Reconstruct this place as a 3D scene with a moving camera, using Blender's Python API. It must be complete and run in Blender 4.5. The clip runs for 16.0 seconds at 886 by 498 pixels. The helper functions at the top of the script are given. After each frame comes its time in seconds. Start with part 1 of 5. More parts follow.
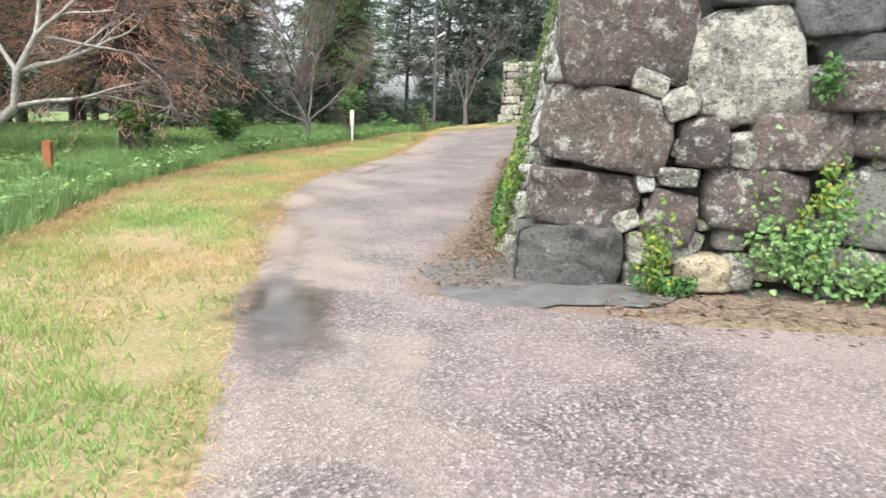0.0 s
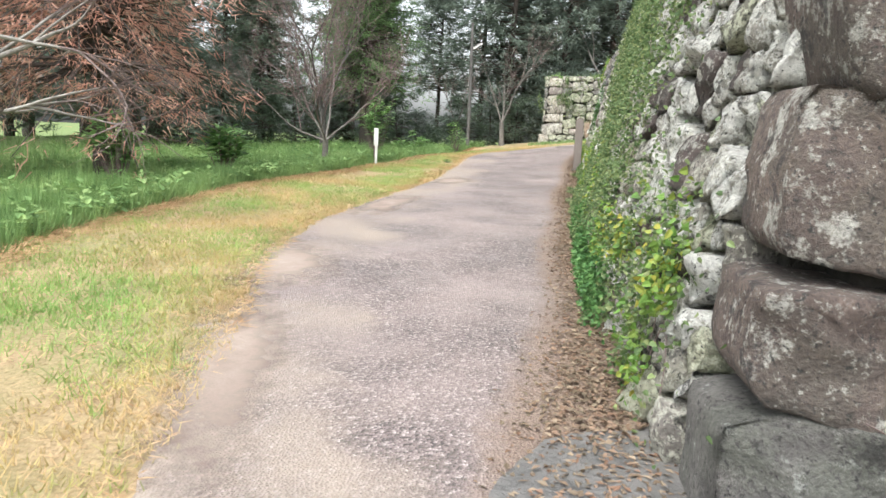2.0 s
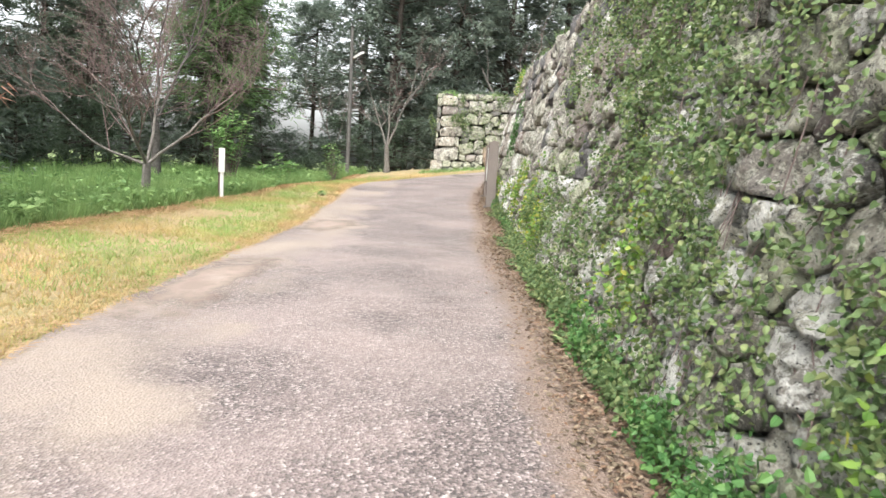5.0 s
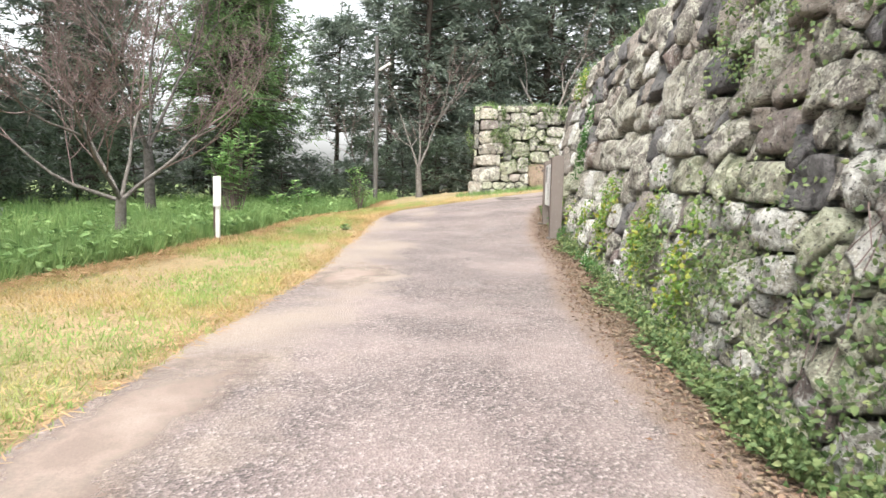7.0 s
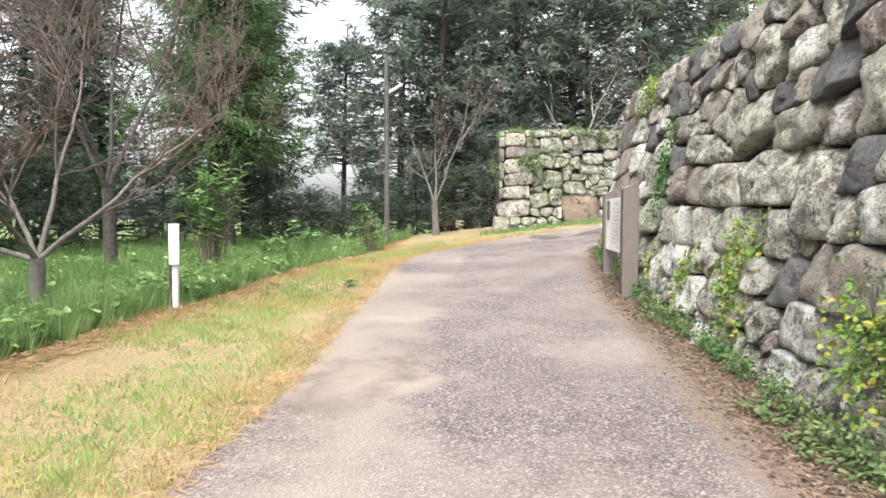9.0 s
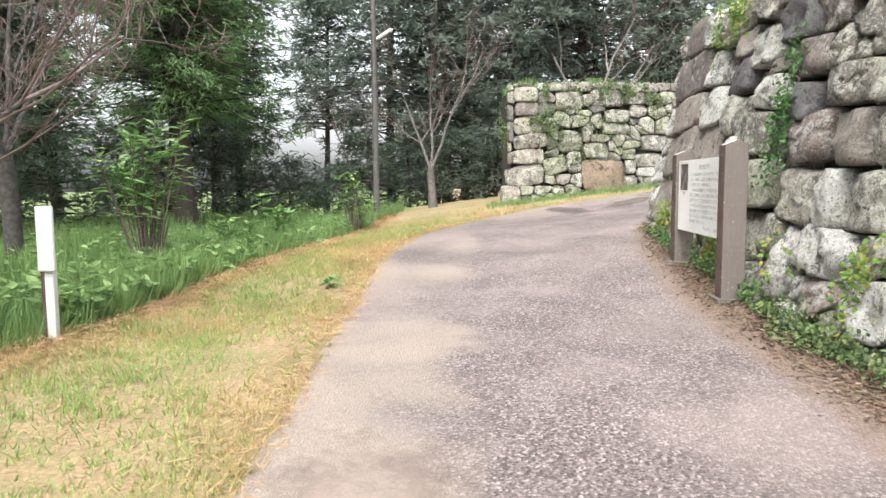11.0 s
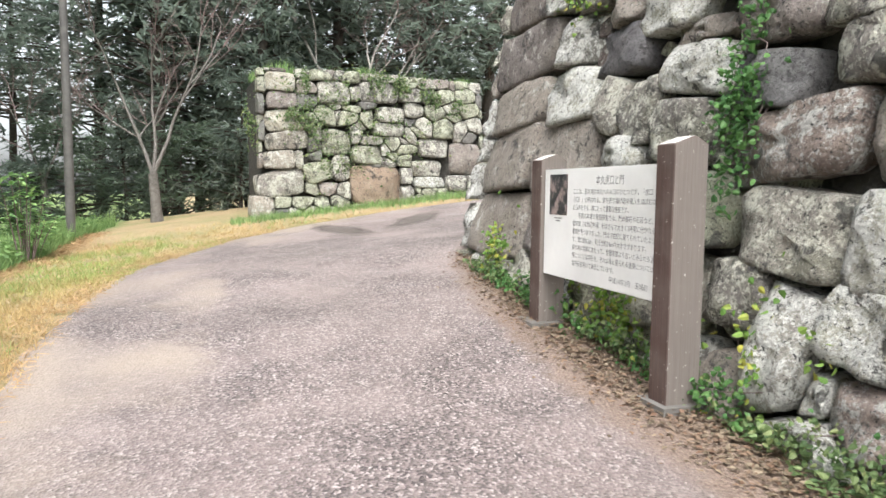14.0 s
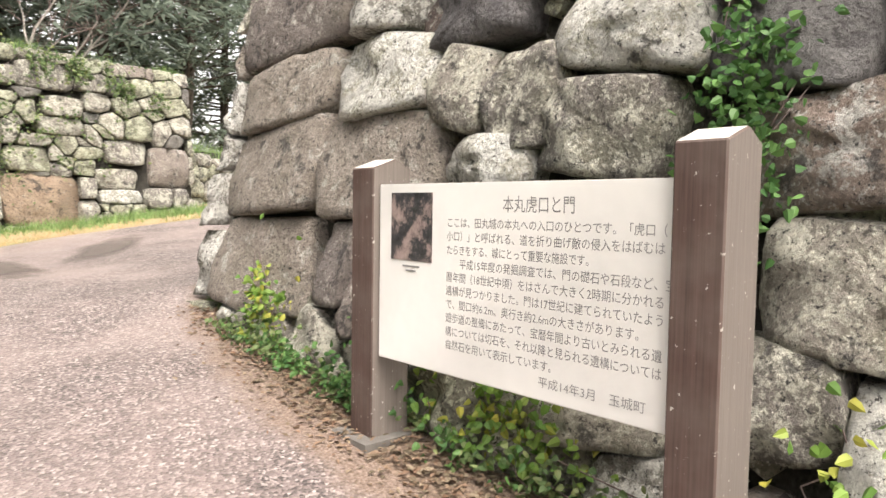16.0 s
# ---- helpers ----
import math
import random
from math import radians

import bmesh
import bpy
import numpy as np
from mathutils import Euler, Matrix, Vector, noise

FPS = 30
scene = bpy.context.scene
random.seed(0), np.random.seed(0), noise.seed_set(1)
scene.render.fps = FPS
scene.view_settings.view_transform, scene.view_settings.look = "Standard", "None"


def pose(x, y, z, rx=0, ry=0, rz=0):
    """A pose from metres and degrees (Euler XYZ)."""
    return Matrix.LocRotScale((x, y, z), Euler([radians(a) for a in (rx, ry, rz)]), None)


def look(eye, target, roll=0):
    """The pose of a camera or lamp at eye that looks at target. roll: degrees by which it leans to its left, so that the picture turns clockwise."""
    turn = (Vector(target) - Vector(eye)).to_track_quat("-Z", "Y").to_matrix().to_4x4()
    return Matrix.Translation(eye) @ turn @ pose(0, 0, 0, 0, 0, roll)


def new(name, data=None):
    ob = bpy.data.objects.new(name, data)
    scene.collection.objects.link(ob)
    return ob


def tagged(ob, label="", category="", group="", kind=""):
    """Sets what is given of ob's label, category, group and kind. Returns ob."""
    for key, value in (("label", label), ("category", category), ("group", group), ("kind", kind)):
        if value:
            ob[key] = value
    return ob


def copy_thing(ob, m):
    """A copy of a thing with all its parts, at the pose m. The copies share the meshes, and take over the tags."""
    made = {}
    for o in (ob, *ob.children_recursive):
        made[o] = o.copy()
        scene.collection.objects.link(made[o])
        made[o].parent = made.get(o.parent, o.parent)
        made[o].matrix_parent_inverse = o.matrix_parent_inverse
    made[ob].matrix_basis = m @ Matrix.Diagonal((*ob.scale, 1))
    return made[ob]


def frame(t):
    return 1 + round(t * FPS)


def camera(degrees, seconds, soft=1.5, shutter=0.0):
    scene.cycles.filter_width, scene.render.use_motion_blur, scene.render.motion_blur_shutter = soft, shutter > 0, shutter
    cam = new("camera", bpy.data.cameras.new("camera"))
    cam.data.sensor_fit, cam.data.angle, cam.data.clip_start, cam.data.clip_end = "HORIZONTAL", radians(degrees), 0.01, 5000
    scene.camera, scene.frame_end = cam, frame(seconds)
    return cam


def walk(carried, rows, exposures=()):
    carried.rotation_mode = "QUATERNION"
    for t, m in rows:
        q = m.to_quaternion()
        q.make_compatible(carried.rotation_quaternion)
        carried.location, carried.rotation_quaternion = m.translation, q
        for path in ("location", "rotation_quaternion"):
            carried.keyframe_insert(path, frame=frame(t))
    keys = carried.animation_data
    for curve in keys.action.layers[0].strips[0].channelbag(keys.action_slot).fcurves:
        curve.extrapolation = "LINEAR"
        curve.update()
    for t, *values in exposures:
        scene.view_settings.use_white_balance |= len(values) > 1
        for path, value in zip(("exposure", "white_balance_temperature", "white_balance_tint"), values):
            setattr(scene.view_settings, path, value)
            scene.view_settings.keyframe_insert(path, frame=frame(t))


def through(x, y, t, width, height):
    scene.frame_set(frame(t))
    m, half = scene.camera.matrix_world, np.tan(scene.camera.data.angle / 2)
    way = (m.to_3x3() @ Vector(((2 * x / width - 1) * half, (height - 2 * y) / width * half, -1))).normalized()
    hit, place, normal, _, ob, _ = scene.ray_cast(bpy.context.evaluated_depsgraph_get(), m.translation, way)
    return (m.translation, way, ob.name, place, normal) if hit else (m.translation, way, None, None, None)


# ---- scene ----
cam = camera(64.5, 16.0, shutter=0.12)
METRES, EYE, TILT, LEAN, TURN = 25.0, 1.5, 0.0, 0.0, 4.6
ROWS = [
    (0.0, 0.0, 0.0, 0.0, 0.33, -10.69, -1.72),
    (0.5, -0.0036, 0.0345, 0.0024, 5.9, -11.58, 0.73),
    (1.0, -0.0058, 0.071, 0.0025, 3.12, -11.44, -1.01),
    (1.5, -0.0094, 0.1043, 0.0033, 3.03, -11.82, -0.82),
    (2.0, -0.0124, 0.1394, 0.0036, 2.65, -9.46, -2.42),
    (2.5, -0.0157, 0.1744, 0.0027, 0.27, -10.6, -3.25),
    (3.0, -0.0183, 0.2106, 0.003, -1.39, -8.92, -2.18),
    (3.5, -0.0185, 0.2469, 0.0027, -6.08, -7.44, -3.58),
    (4.0, -0.0194, 0.2825, 0.0031, -6.47, -7.53, -3.48),
    (6.5, -0.0185, 0.4578, 0.0025, -8.53, -5.48, -3.26),
    (7.0, -0.0197, 0.4917, 0.0039, -5.04, -5.34, -1.42),
    (7.5, -0.0185, 0.5268, 0.0061, -4.85, -4.55, -1.53),
    (8.0, -0.0198, 0.5601, 0.0083, -5.23, -2.55, -1.98),
    (8.5, -0.0213, 0.5932, 0.0099, -4.88, -1.42, 0.11),
    (9.0, -0.0233, 0.6252, 0.0103, -4.3, -2.82, -0.33),
    (11.5, -0.0249, 0.7799, 0.0127, -6.25, -5.44, 1.02),
    (12.0, -0.0232, 0.8033, 0.0141, -9.39, -5.19, 0.04),
    (12.5, -0.0193, 0.8245, 0.0144, -10.52, -4.71, -0.13),
    (13.0, -0.0153, 0.8478, 0.014, -17.85, -5.73, -0.69),
    (13.5, -0.0103, 0.8732, 0.0144, -25.72, -6.25, -1.07),
    (14.0, -0.0083, 0.8971, 0.0144, -26.1, -4.8, -0.66),
    (14.5, -0.0018, 0.9219, 0.0142, -27.44, -1.61, -2.05),
    (15.0, 0.0055, 0.9461, 0.0146, -32.49, -1.42, -2.28),
    (15.5, 0.0146, 0.9692, 0.0158, -41.11, -2.59, -1.55),
    (16.0, 0.0242, 0.9911, 0.0169, -50.62, -3.34, -0.89),
]
walk(cam, [(t, pose(0, 0, EYE, TILT, LEAN, TURN) @ pose(METRES * x, METRES * y, METRES * z, 90 + pitch, roll, yaw)) for t, x, y, z, yaw, pitch, roll in ROWS], [(0.0, 1.38, 6250, 7), (2.5, 1.45, 6300, 7), (7.0, 1.63, 6500, 9), (9.0, 1.57, 6400, 9), (12.5, 1.48, 6350, 9), (15.0, 1.53, 6250, 8), (16.0, 1.65, 7000, 12)])

# ---- light ----
world = bpy.data.worlds.new("sky")
scene.world = world
world.use_nodes = True
wn = world.node_tree
SUN_EL, SUN_AZ = radians(58), radians(205)
sky = wn.nodes.new("ShaderNodeTexSky")
sky.sky_type, sky.sun_disc, sky.sun_elevation, sky.sun_rotation = "NISHITA", False, SUN_EL, SUN_AZ
sky.dust_density = 4.0
veil = wn.nodes.new("ShaderNodeHueSaturation")
veil.inputs["Saturation"].default_value = 0.18
wn.links.new(sky.outputs[0], veil.inputs["Color"])
wn.links.new(veil.outputs[0], wn.nodes["Background"].inputs["Color"])
wn.nodes["Background"].inputs["Strength"].default_value = 0.15
sun = new("sun", bpy.data.lights.new("sun", "SUN"))
sun.data.energy, sun.data.angle, sun.data.color = 1.2, radians(30), (1.0, 0.96, 0.9)
sun.matrix_world = look((0, 0, 30), (0 - 30 * math.sin(SUN_AZ) / math.tan(SUN_EL), 0 - 30 * math.cos(SUN_AZ) / math.tan(SUN_EL), 0))


# ---- materials ----
def nodes_of(name, rough=0.85):
    m = bpy.data.materials.new(name)
    m.use_nodes = True
    b = m.node_tree.nodes["Principled BSDF"]
    b.inputs["Roughness"].default_value = rough
    return m, m.node_tree, b


def node(tree, kind, **values):
    n = tree.nodes.new(kind)
    for k, v in values.items():
        n.inputs[k].default_value = v
    return n


def coords(tree):
    return tree.nodes.new("ShaderNodeTexCoord").outputs["Object"]


def noise_of(tree, vec, scale, detail=5.0, rough=0.6):
    n = node(tree, "ShaderNodeTexNoise", Scale=scale, Detail=detail, Roughness=rough)
    tree.links.new(vec, n.inputs["Vector"])
    return n.outputs["Fac"]


def ramp(tree, fac, stops):
    r = tree.nodes.new("ShaderNodeValToRGB")
    el = r.color_ramp.elements
    while len(el) < len(stops):
        el.new(0.5)
    for e, (p, c) in zip(el, stops):
        e.position, e.color = p, (*c, 1) if len(c) == 3 else c
    tree.links.new(fac, r.inputs["Fac"])
    return r.outputs["Color"]


def mix(tree, fac, a, b, mode="MIX"):
    n = tree.nodes.new("ShaderNodeMix")
    n.data_type, n.blend_type = "RGBA", mode
    for i, v in ((0, fac), (6, a), (7, b)):
        if hasattr(v, "links"):
            tree.links.new(v, n.inputs[i])
        else:
            n.inputs[i].default_value = v if i == 0 else (*v, 1)
    return n.outputs[2]


def bump(tree, b, height, strength, dist):
    n = node(tree, "ShaderNodeBump", Strength=strength, Distance=dist)
    tree.links.new(height, n.inputs["Height"])
    tree.links.new(n.outputs[0], b.inputs["Normal"])


def stops(lo, hi):
    return [(lo, (0, 0, 0)), (hi, (1, 1, 1))]


def stone_material(name, dark, light, lichen, moss, cover):
    m, t, b = nodes_of(name, 0.9)
    v = coords(t)
    info = t.nodes.new("ShaderNodeObjectInfo")
    off = t.nodes.new("ShaderNodeVectorMath")
    off.operation = "ADD"
    t.links.new(v, off.inputs[0])
    sc = t.nodes.new("ShaderNodeVectorMath")
    sc.operation = "MULTIPLY_ADD"
    t.links.new(info.outputs["Random"], sc.inputs[0])
    sc.inputs[1].default_value = (37, 19, 53)
    sc.inputs[2].default_value = (0, 0, 0)
    t.links.new(sc.outputs[0], off.inputs[1])
    p = off.outputs[0]
    grain = noise_of(t, p, 45, 6, 0.7)
    mid = noise_of(t, p, 7, 8, 0.65)
    big = noise_of(t, p, 2.2, 4, 0.6)
    c = mix(t, ramp(t, mid, stops(0.3, 0.7)), dark, light)
    tone = ramp(t, info.outputs["Random"], [(0, (0.62, 0.6, 0.6)), (0.35, (0.95, 0.9, 0.88)), (0.7, (1.1, 1.08, 1.0)), (1, (1.3, 1.28, 1.22))])
    c = mix(t, 1.0, c, tone, "MULTIPLY")
    c = mix(t, ramp(t, big, stops(0.52, 0.64)), c, mix(t, 0.35, c, moss))
    c = mix(t, ramp(t, noise_of(t, p, 6, 10, 0.75), stops(cover - 0.02, cover + 0.03)), c, lichen)
    c = mix(t, ramp(t, noise_of(t, p, 26, 8, 0.75), stops(cover + 0.02, cover + 0.06)), c, lichen)
    c = mix(t, ramp(t, noise_of(t, p, 5, 9, 0.75), stops(0.56, 0.61)), c, mix(t, 0.8, c, (0.045, 0.042, 0.04)))
    c = mix(t, ramp(t, noise_of(t, p, 34, 6, 0.75), stops(0.57, 0.62)), c, (0.05, 0.047, 0.045))
    c = mix(t, ramp(t, grain, stops(0.3, 0.7)), mix(t, 0.55, c, (0.03, 0.03, 0.03)), c)
    t.links.new(c, b.inputs["Base Color"])
    h = mix(t, 0.3, mix(t, 0.5, mid, noise_of(t, p, 18, 8, 0.7)), grain)
    bump(t, b, h, 1.0, 0.11)
    return m


STONE = stone_material("stone", (0.25, 0.235, 0.215), (0.46, 0.435, 0.395), (0.68, 0.66, 0.56), (0.22, 0.23, 0.13), 0.52)
STONE_BROWN = stone_material("stone_brown", (0.1, 0.076, 0.07), (0.215, 0.165, 0.15), (0.5, 0.48, 0.43), (0.13, 0.13, 0.10), 0.56)
STONE_PALE = stone_material("stone_pale", (0.33, 0.32, 0.29), (0.55, 0.54, 0.48), (0.78, 0.77, 0.72), (0.24, 0.25, 0.19), 0.49)
STONE_RUSSET = stone_material("stone_russet", (0.2, 0.155, 0.14), (0.36, 0.29, 0.265), (0.62, 0.6, 0.56), (0.2, 0.19, 0.16), 0.53)
STONE_CUT = stone_material("stone_cut", (0.26, 0.225, 0.205), (0.41, 0.365, 0.34), (0.54, 0.51, 0.46), (0.27, 0.245, 0.19), 0.58)
STONE_WARM = stone_material("stone_warm", (0.38, 0.345, 0.285), (0.58, 0.535, 0.45), (0.66, 0.63, 0.54), (0.24, 0.26, 0.16), 0.53)
STONE_CREAM = stone_material("stone_cream", (0.58, 0.48, 0.33), (0.78, 0.69, 0.52), (0.7, 0.64, 0.53), (0.5, 0.43, 0.3), 0.66)
STONE_SLATE = stone_material("stone_slate", (0.12, 0.118, 0.128), (0.23, 0.225, 0.235), (0.34, 0.34, 0.33), (0.07, 0.07, 0.07), 0.7)
STONE_TAN = stone_material("stone_tan", (0.42, 0.31, 0.22), (0.6, 0.48, 0.36), (0.6, 0.55, 0.47), (0.4, 0.34, 0.24), 0.62)
STONE_GREY = stone_material("stone_grey", (0.17, 0.165, 0.155), (0.3, 0.295, 0.275), (0.4, 0.41, 0.375), (0.2, 0.22, 0.17), 0.6)
STONE_MOSSY = stone_material("stone_mossy", (0.26, 0.26, 0.205), (0.45, 0.45, 0.355), (0.6, 0.61, 0.46), (0.16, 0.22, 0.08), 0.52)


def plain_material(name, a, b_col, scale=12, rough=0.85, relief=0.4, dist=0.01, sheen=0.0):
    m, t, b = nodes_of(name, rough)
    v = coords(t)
    c = mix(t, ramp(t, noise_of(t, v, scale), stops(0.3, 0.7)), a, b_col)
    c = mix(t, ramp(t, noise_of(t, v, scale * 0.12), stops(0.35, 0.7)), c, mix(t, 0.35, c, (0.02, 0.02, 0.015)))
    t.links.new(c, b.inputs["Base Color"])
    if relief:
        bump(t, b, noise_of(t, v, scale * 4), relief, dist)
    return m


def leaf_material(name, cols, rough=0.55, through=0.35):
    """Leaves vary by a random value kept per leaf in the mesh's UV."""
    m, t, b = nodes_of(name, rough)
    uv = t.nodes.new("ShaderNodeUVMap")
    sep = t.nodes.new("ShaderNodeSeparateXYZ")
    t.links.new(uv.outputs[0], sep.inputs[0])
    c = ramp(t, sep.outputs[0], [(i / max(1, len(cols) - 1), c) for i, c in enumerate(cols)])
    c = mix(t, ramp(t, noise_of(t, coords(t), 1.3, 3), stops(0.35, 0.7)), c, mix(t, 0.3, c, (0.02, 0.03, 0.01)))
    t.links.new(c, b.inputs["Base Color"])
    b.inputs["Specular IOR Level"].default_value = 0.25
    tr = t.nodes.new("ShaderNodeBsdfTranslucent")
    t.links.new(c, tr.inputs["Color"])
    ms = t.nodes.new("ShaderNodeMixShader")
    ms.inputs[0].default_value = through
    t.links.new(b.outputs[0], ms.inputs[1])
    t.links.new(tr.outputs[0], ms.inputs[2])
    t.links.new(ms.outputs[0], t.nodes["Material Output"].inputs["Surface"])
    return m


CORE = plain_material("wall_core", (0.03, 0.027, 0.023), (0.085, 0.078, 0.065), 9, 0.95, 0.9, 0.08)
SOIL = plain_material("soil", (0.20, 0.16, 0.09), (0.13, 0.15, 0.06), 3, 0.95, 0.6, 0.03)
BARK = plain_material("bark", (0.13, 0.115, 0.10), (0.24, 0.22, 0.2), 16, 0.95, 0.8, 0.02)
BARK_DARK = plain_material("bark_dark", (0.055, 0.045, 0.04), (0.11, 0.09, 0.075), 9, 0.95, 0.8, 0.03)
BARK_TWIG = plain_material("bark_twig", (0.16, 0.11, 0.10), (0.26, 0.2, 0.19), 16, 0.95, 0.3, 0.01)
BARK_MID = plain_material("bark_mid", (0.05, 0.043, 0.04), (0.145, 0.132, 0.125), 14, 0.95, 0.8, 0.02)
LIMB_PALE = plain_material("limb_pale", (0.2, 0.175, 0.155), (0.42, 0.39, 0.355), 13, 0.95, 0.8, 0.02)
# Needles of the wood, paler than life: distance haze is put into their colour.
NEEDLE_HAZY = leaf_material("needle", [(0.1, 0.14, 0.1), (0.145, 0.19, 0.135), (0.195, 0.245, 0.17)], 0.6, 0.55)
NEEDLE_BLUE_HAZY = leaf_material("needle_blue_hazy", [(0.14, 0.18, 0.15), (0.2, 0.245, 0.2), (0.27, 0.315, 0.255)], 0.6, 0.55)
NEEDLE_FRESH = leaf_material("needle_fresh", [(0.1, 0.175, 0.075), (0.16, 0.265, 0.105), (0.23, 0.35, 0.145)], 0.6, 0.5)
NEEDLE_RED = leaf_material("needle_red", [(0.6, 0.31, 0.24), (0.72, 0.41, 0.32), (0.62, 0.46, 0.36)], 0.6, 0.62)
NEEDLE_BROWN = leaf_material("needle_brown", [(0.4, 0.3, 0.24), (0.54, 0.38, 0.29), (0.3, 0.32, 0.2)], 0.6, 0.5)
GRASS_TALL = leaf_material("grass_tall", [(0.135, 0.235, 0.085), (0.235, 0.375, 0.135), (0.38, 0.51, 0.21)], 0.6, 0.3)
GRASS_SHORT = leaf_material("grass_short", [(0.27, 0.43, 0.13), (0.37, 0.45, 0.15), (0.47, 0.41, 0.17), (0.6, 0.44, 0.22)], 0.7, 0.3)
STRAW = leaf_material("straw", [(0.44, 0.27, 0.14), (0.6, 0.43, 0.24), (0.36, 0.2, 0.11)], 0.8, 0.15)
LITTER = leaf_material("litter", [(0.19, 0.11, 0.075), (0.27, 0.185, 0.13), (0.11, 0.085, 0.06), (0.36, 0.28, 0.2)], 0.8, 0.1)
IVY = leaf_material("ivy", [(0.08, 0.135, 0.055), (0.14, 0.21, 0.085), (0.2, 0.275, 0.115), (0.3, 0.34, 0.15)], 0.5, 0.35)
IVY_YELLOW = leaf_material("ivy_yellow", [(0.11, 0.22, 0.05), (0.17, 0.3, 0.06), (0.24, 0.36, 0.08), (0.46, 0.42, 0.08)], 0.5, 0.3)
FERN = leaf_material("fern", [(0.05, 0.13, 0.04), (0.09, 0.2, 0.06), (0.14, 0.27, 0.08)], 0.5, 0.25)
BUSH = leaf_material("bush", [(0.13, 0.25, 0.09), (0.23, 0.4, 0.14), (0.36, 0.52, 0.21)], 0.45, 0.3)


def post_material(name, a, b_col, rough):
    """Stained wood with long grain and pale specks of lichen."""
    m, t, b = nodes_of(name, rough)
    v = coords(t)
    long = t.nodes.new("ShaderNodeMapping")
    long.inputs["Scale"].default_value = (90, 90, 2)
    t.links.new(v, long.inputs["Vector"])
    grain = noise_of(t, long.outputs[0], 1.0, 6)
    c = mix(t, ramp(t, grain, stops(0.3, 0.7)), a, b_col)
    c = mix(t, ramp(t, noise_of(t, v, 3, 4), stops(0.4, 0.75)), c, mix(t, 0.4, c, (0.2, 0.17, 0.15)))
    c = mix(t, ramp(t, noise_of(t, v, 42, 3), stops(0.68, 0.72)), c, (0.45, 0.42, 0.38))
    t.links.new(c, b.inputs["Base Color"])
    bump(t, b, grain, 0.4, 0.006)
    return m


# Front dark, sides and cap paler: the fall of daylight is in the colours.
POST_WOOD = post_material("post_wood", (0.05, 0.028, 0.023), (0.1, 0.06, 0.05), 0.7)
POST_SIDE_LIT = post_material("post_side_lit", (0.135, 0.113, 0.1), (0.185, 0.158, 0.14), 0.85)
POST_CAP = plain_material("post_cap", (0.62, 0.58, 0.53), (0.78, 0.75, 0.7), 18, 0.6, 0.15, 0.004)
BOARD = plain_material("board_white", (0.84, 0.83, 0.81), (0.88, 0.87, 0.85), 5, 0.35, 0.0)
INK = plain_material("ink", (0.24, 0.24, 0.245), (0.32, 0.32, 0.325), 20, 0.6, 0.0)
PAINT_WHITE = plain_material("paint_white", (0.72, 0.73, 0.7), (0.82, 0.82, 0.8), 9, 0.5, 0.2, 0.003)
RUST = plain_material("rust", (0.28, 0.09, 0.035), (0.42, 0.15, 0.06), 14, 0.9, 0.5, 0.004)
POLE = plain_material("pole_steel", (0.09, 0.085, 0.08), (0.15, 0.14, 0.13), 8, 0.6, 0.2, 0.004)
SLAB = plain_material("wet_slab", (0.1, 0.096, 0.094), (0.2, 0.19, 0.183), 6, 0.5, 0.8, 0.02)
CONCRETE = plain_material("concrete", (0.13, 0.12, 0.11), (0.2, 0.185, 0.17), 10, 0.8, 0.5, 0.01)


def photo_material():
    m, t, b = nodes_of("printed_photo", 0.35)
    v = coords(t)
    n = noise_of(t, v, 9, 8, 0.7)
    c = ramp(t, n, [(0.34, (0.015, 0.015, 0.018)), (0.47, (0.05, 0.05, 0.055)), (0.56, (0.26, 0.2, 0.19)), (0.75, (0.42, 0.33, 0.31))])
    t.links.new(c, b.inputs["Base Color"])
    return m


PHOTO = photo_material()


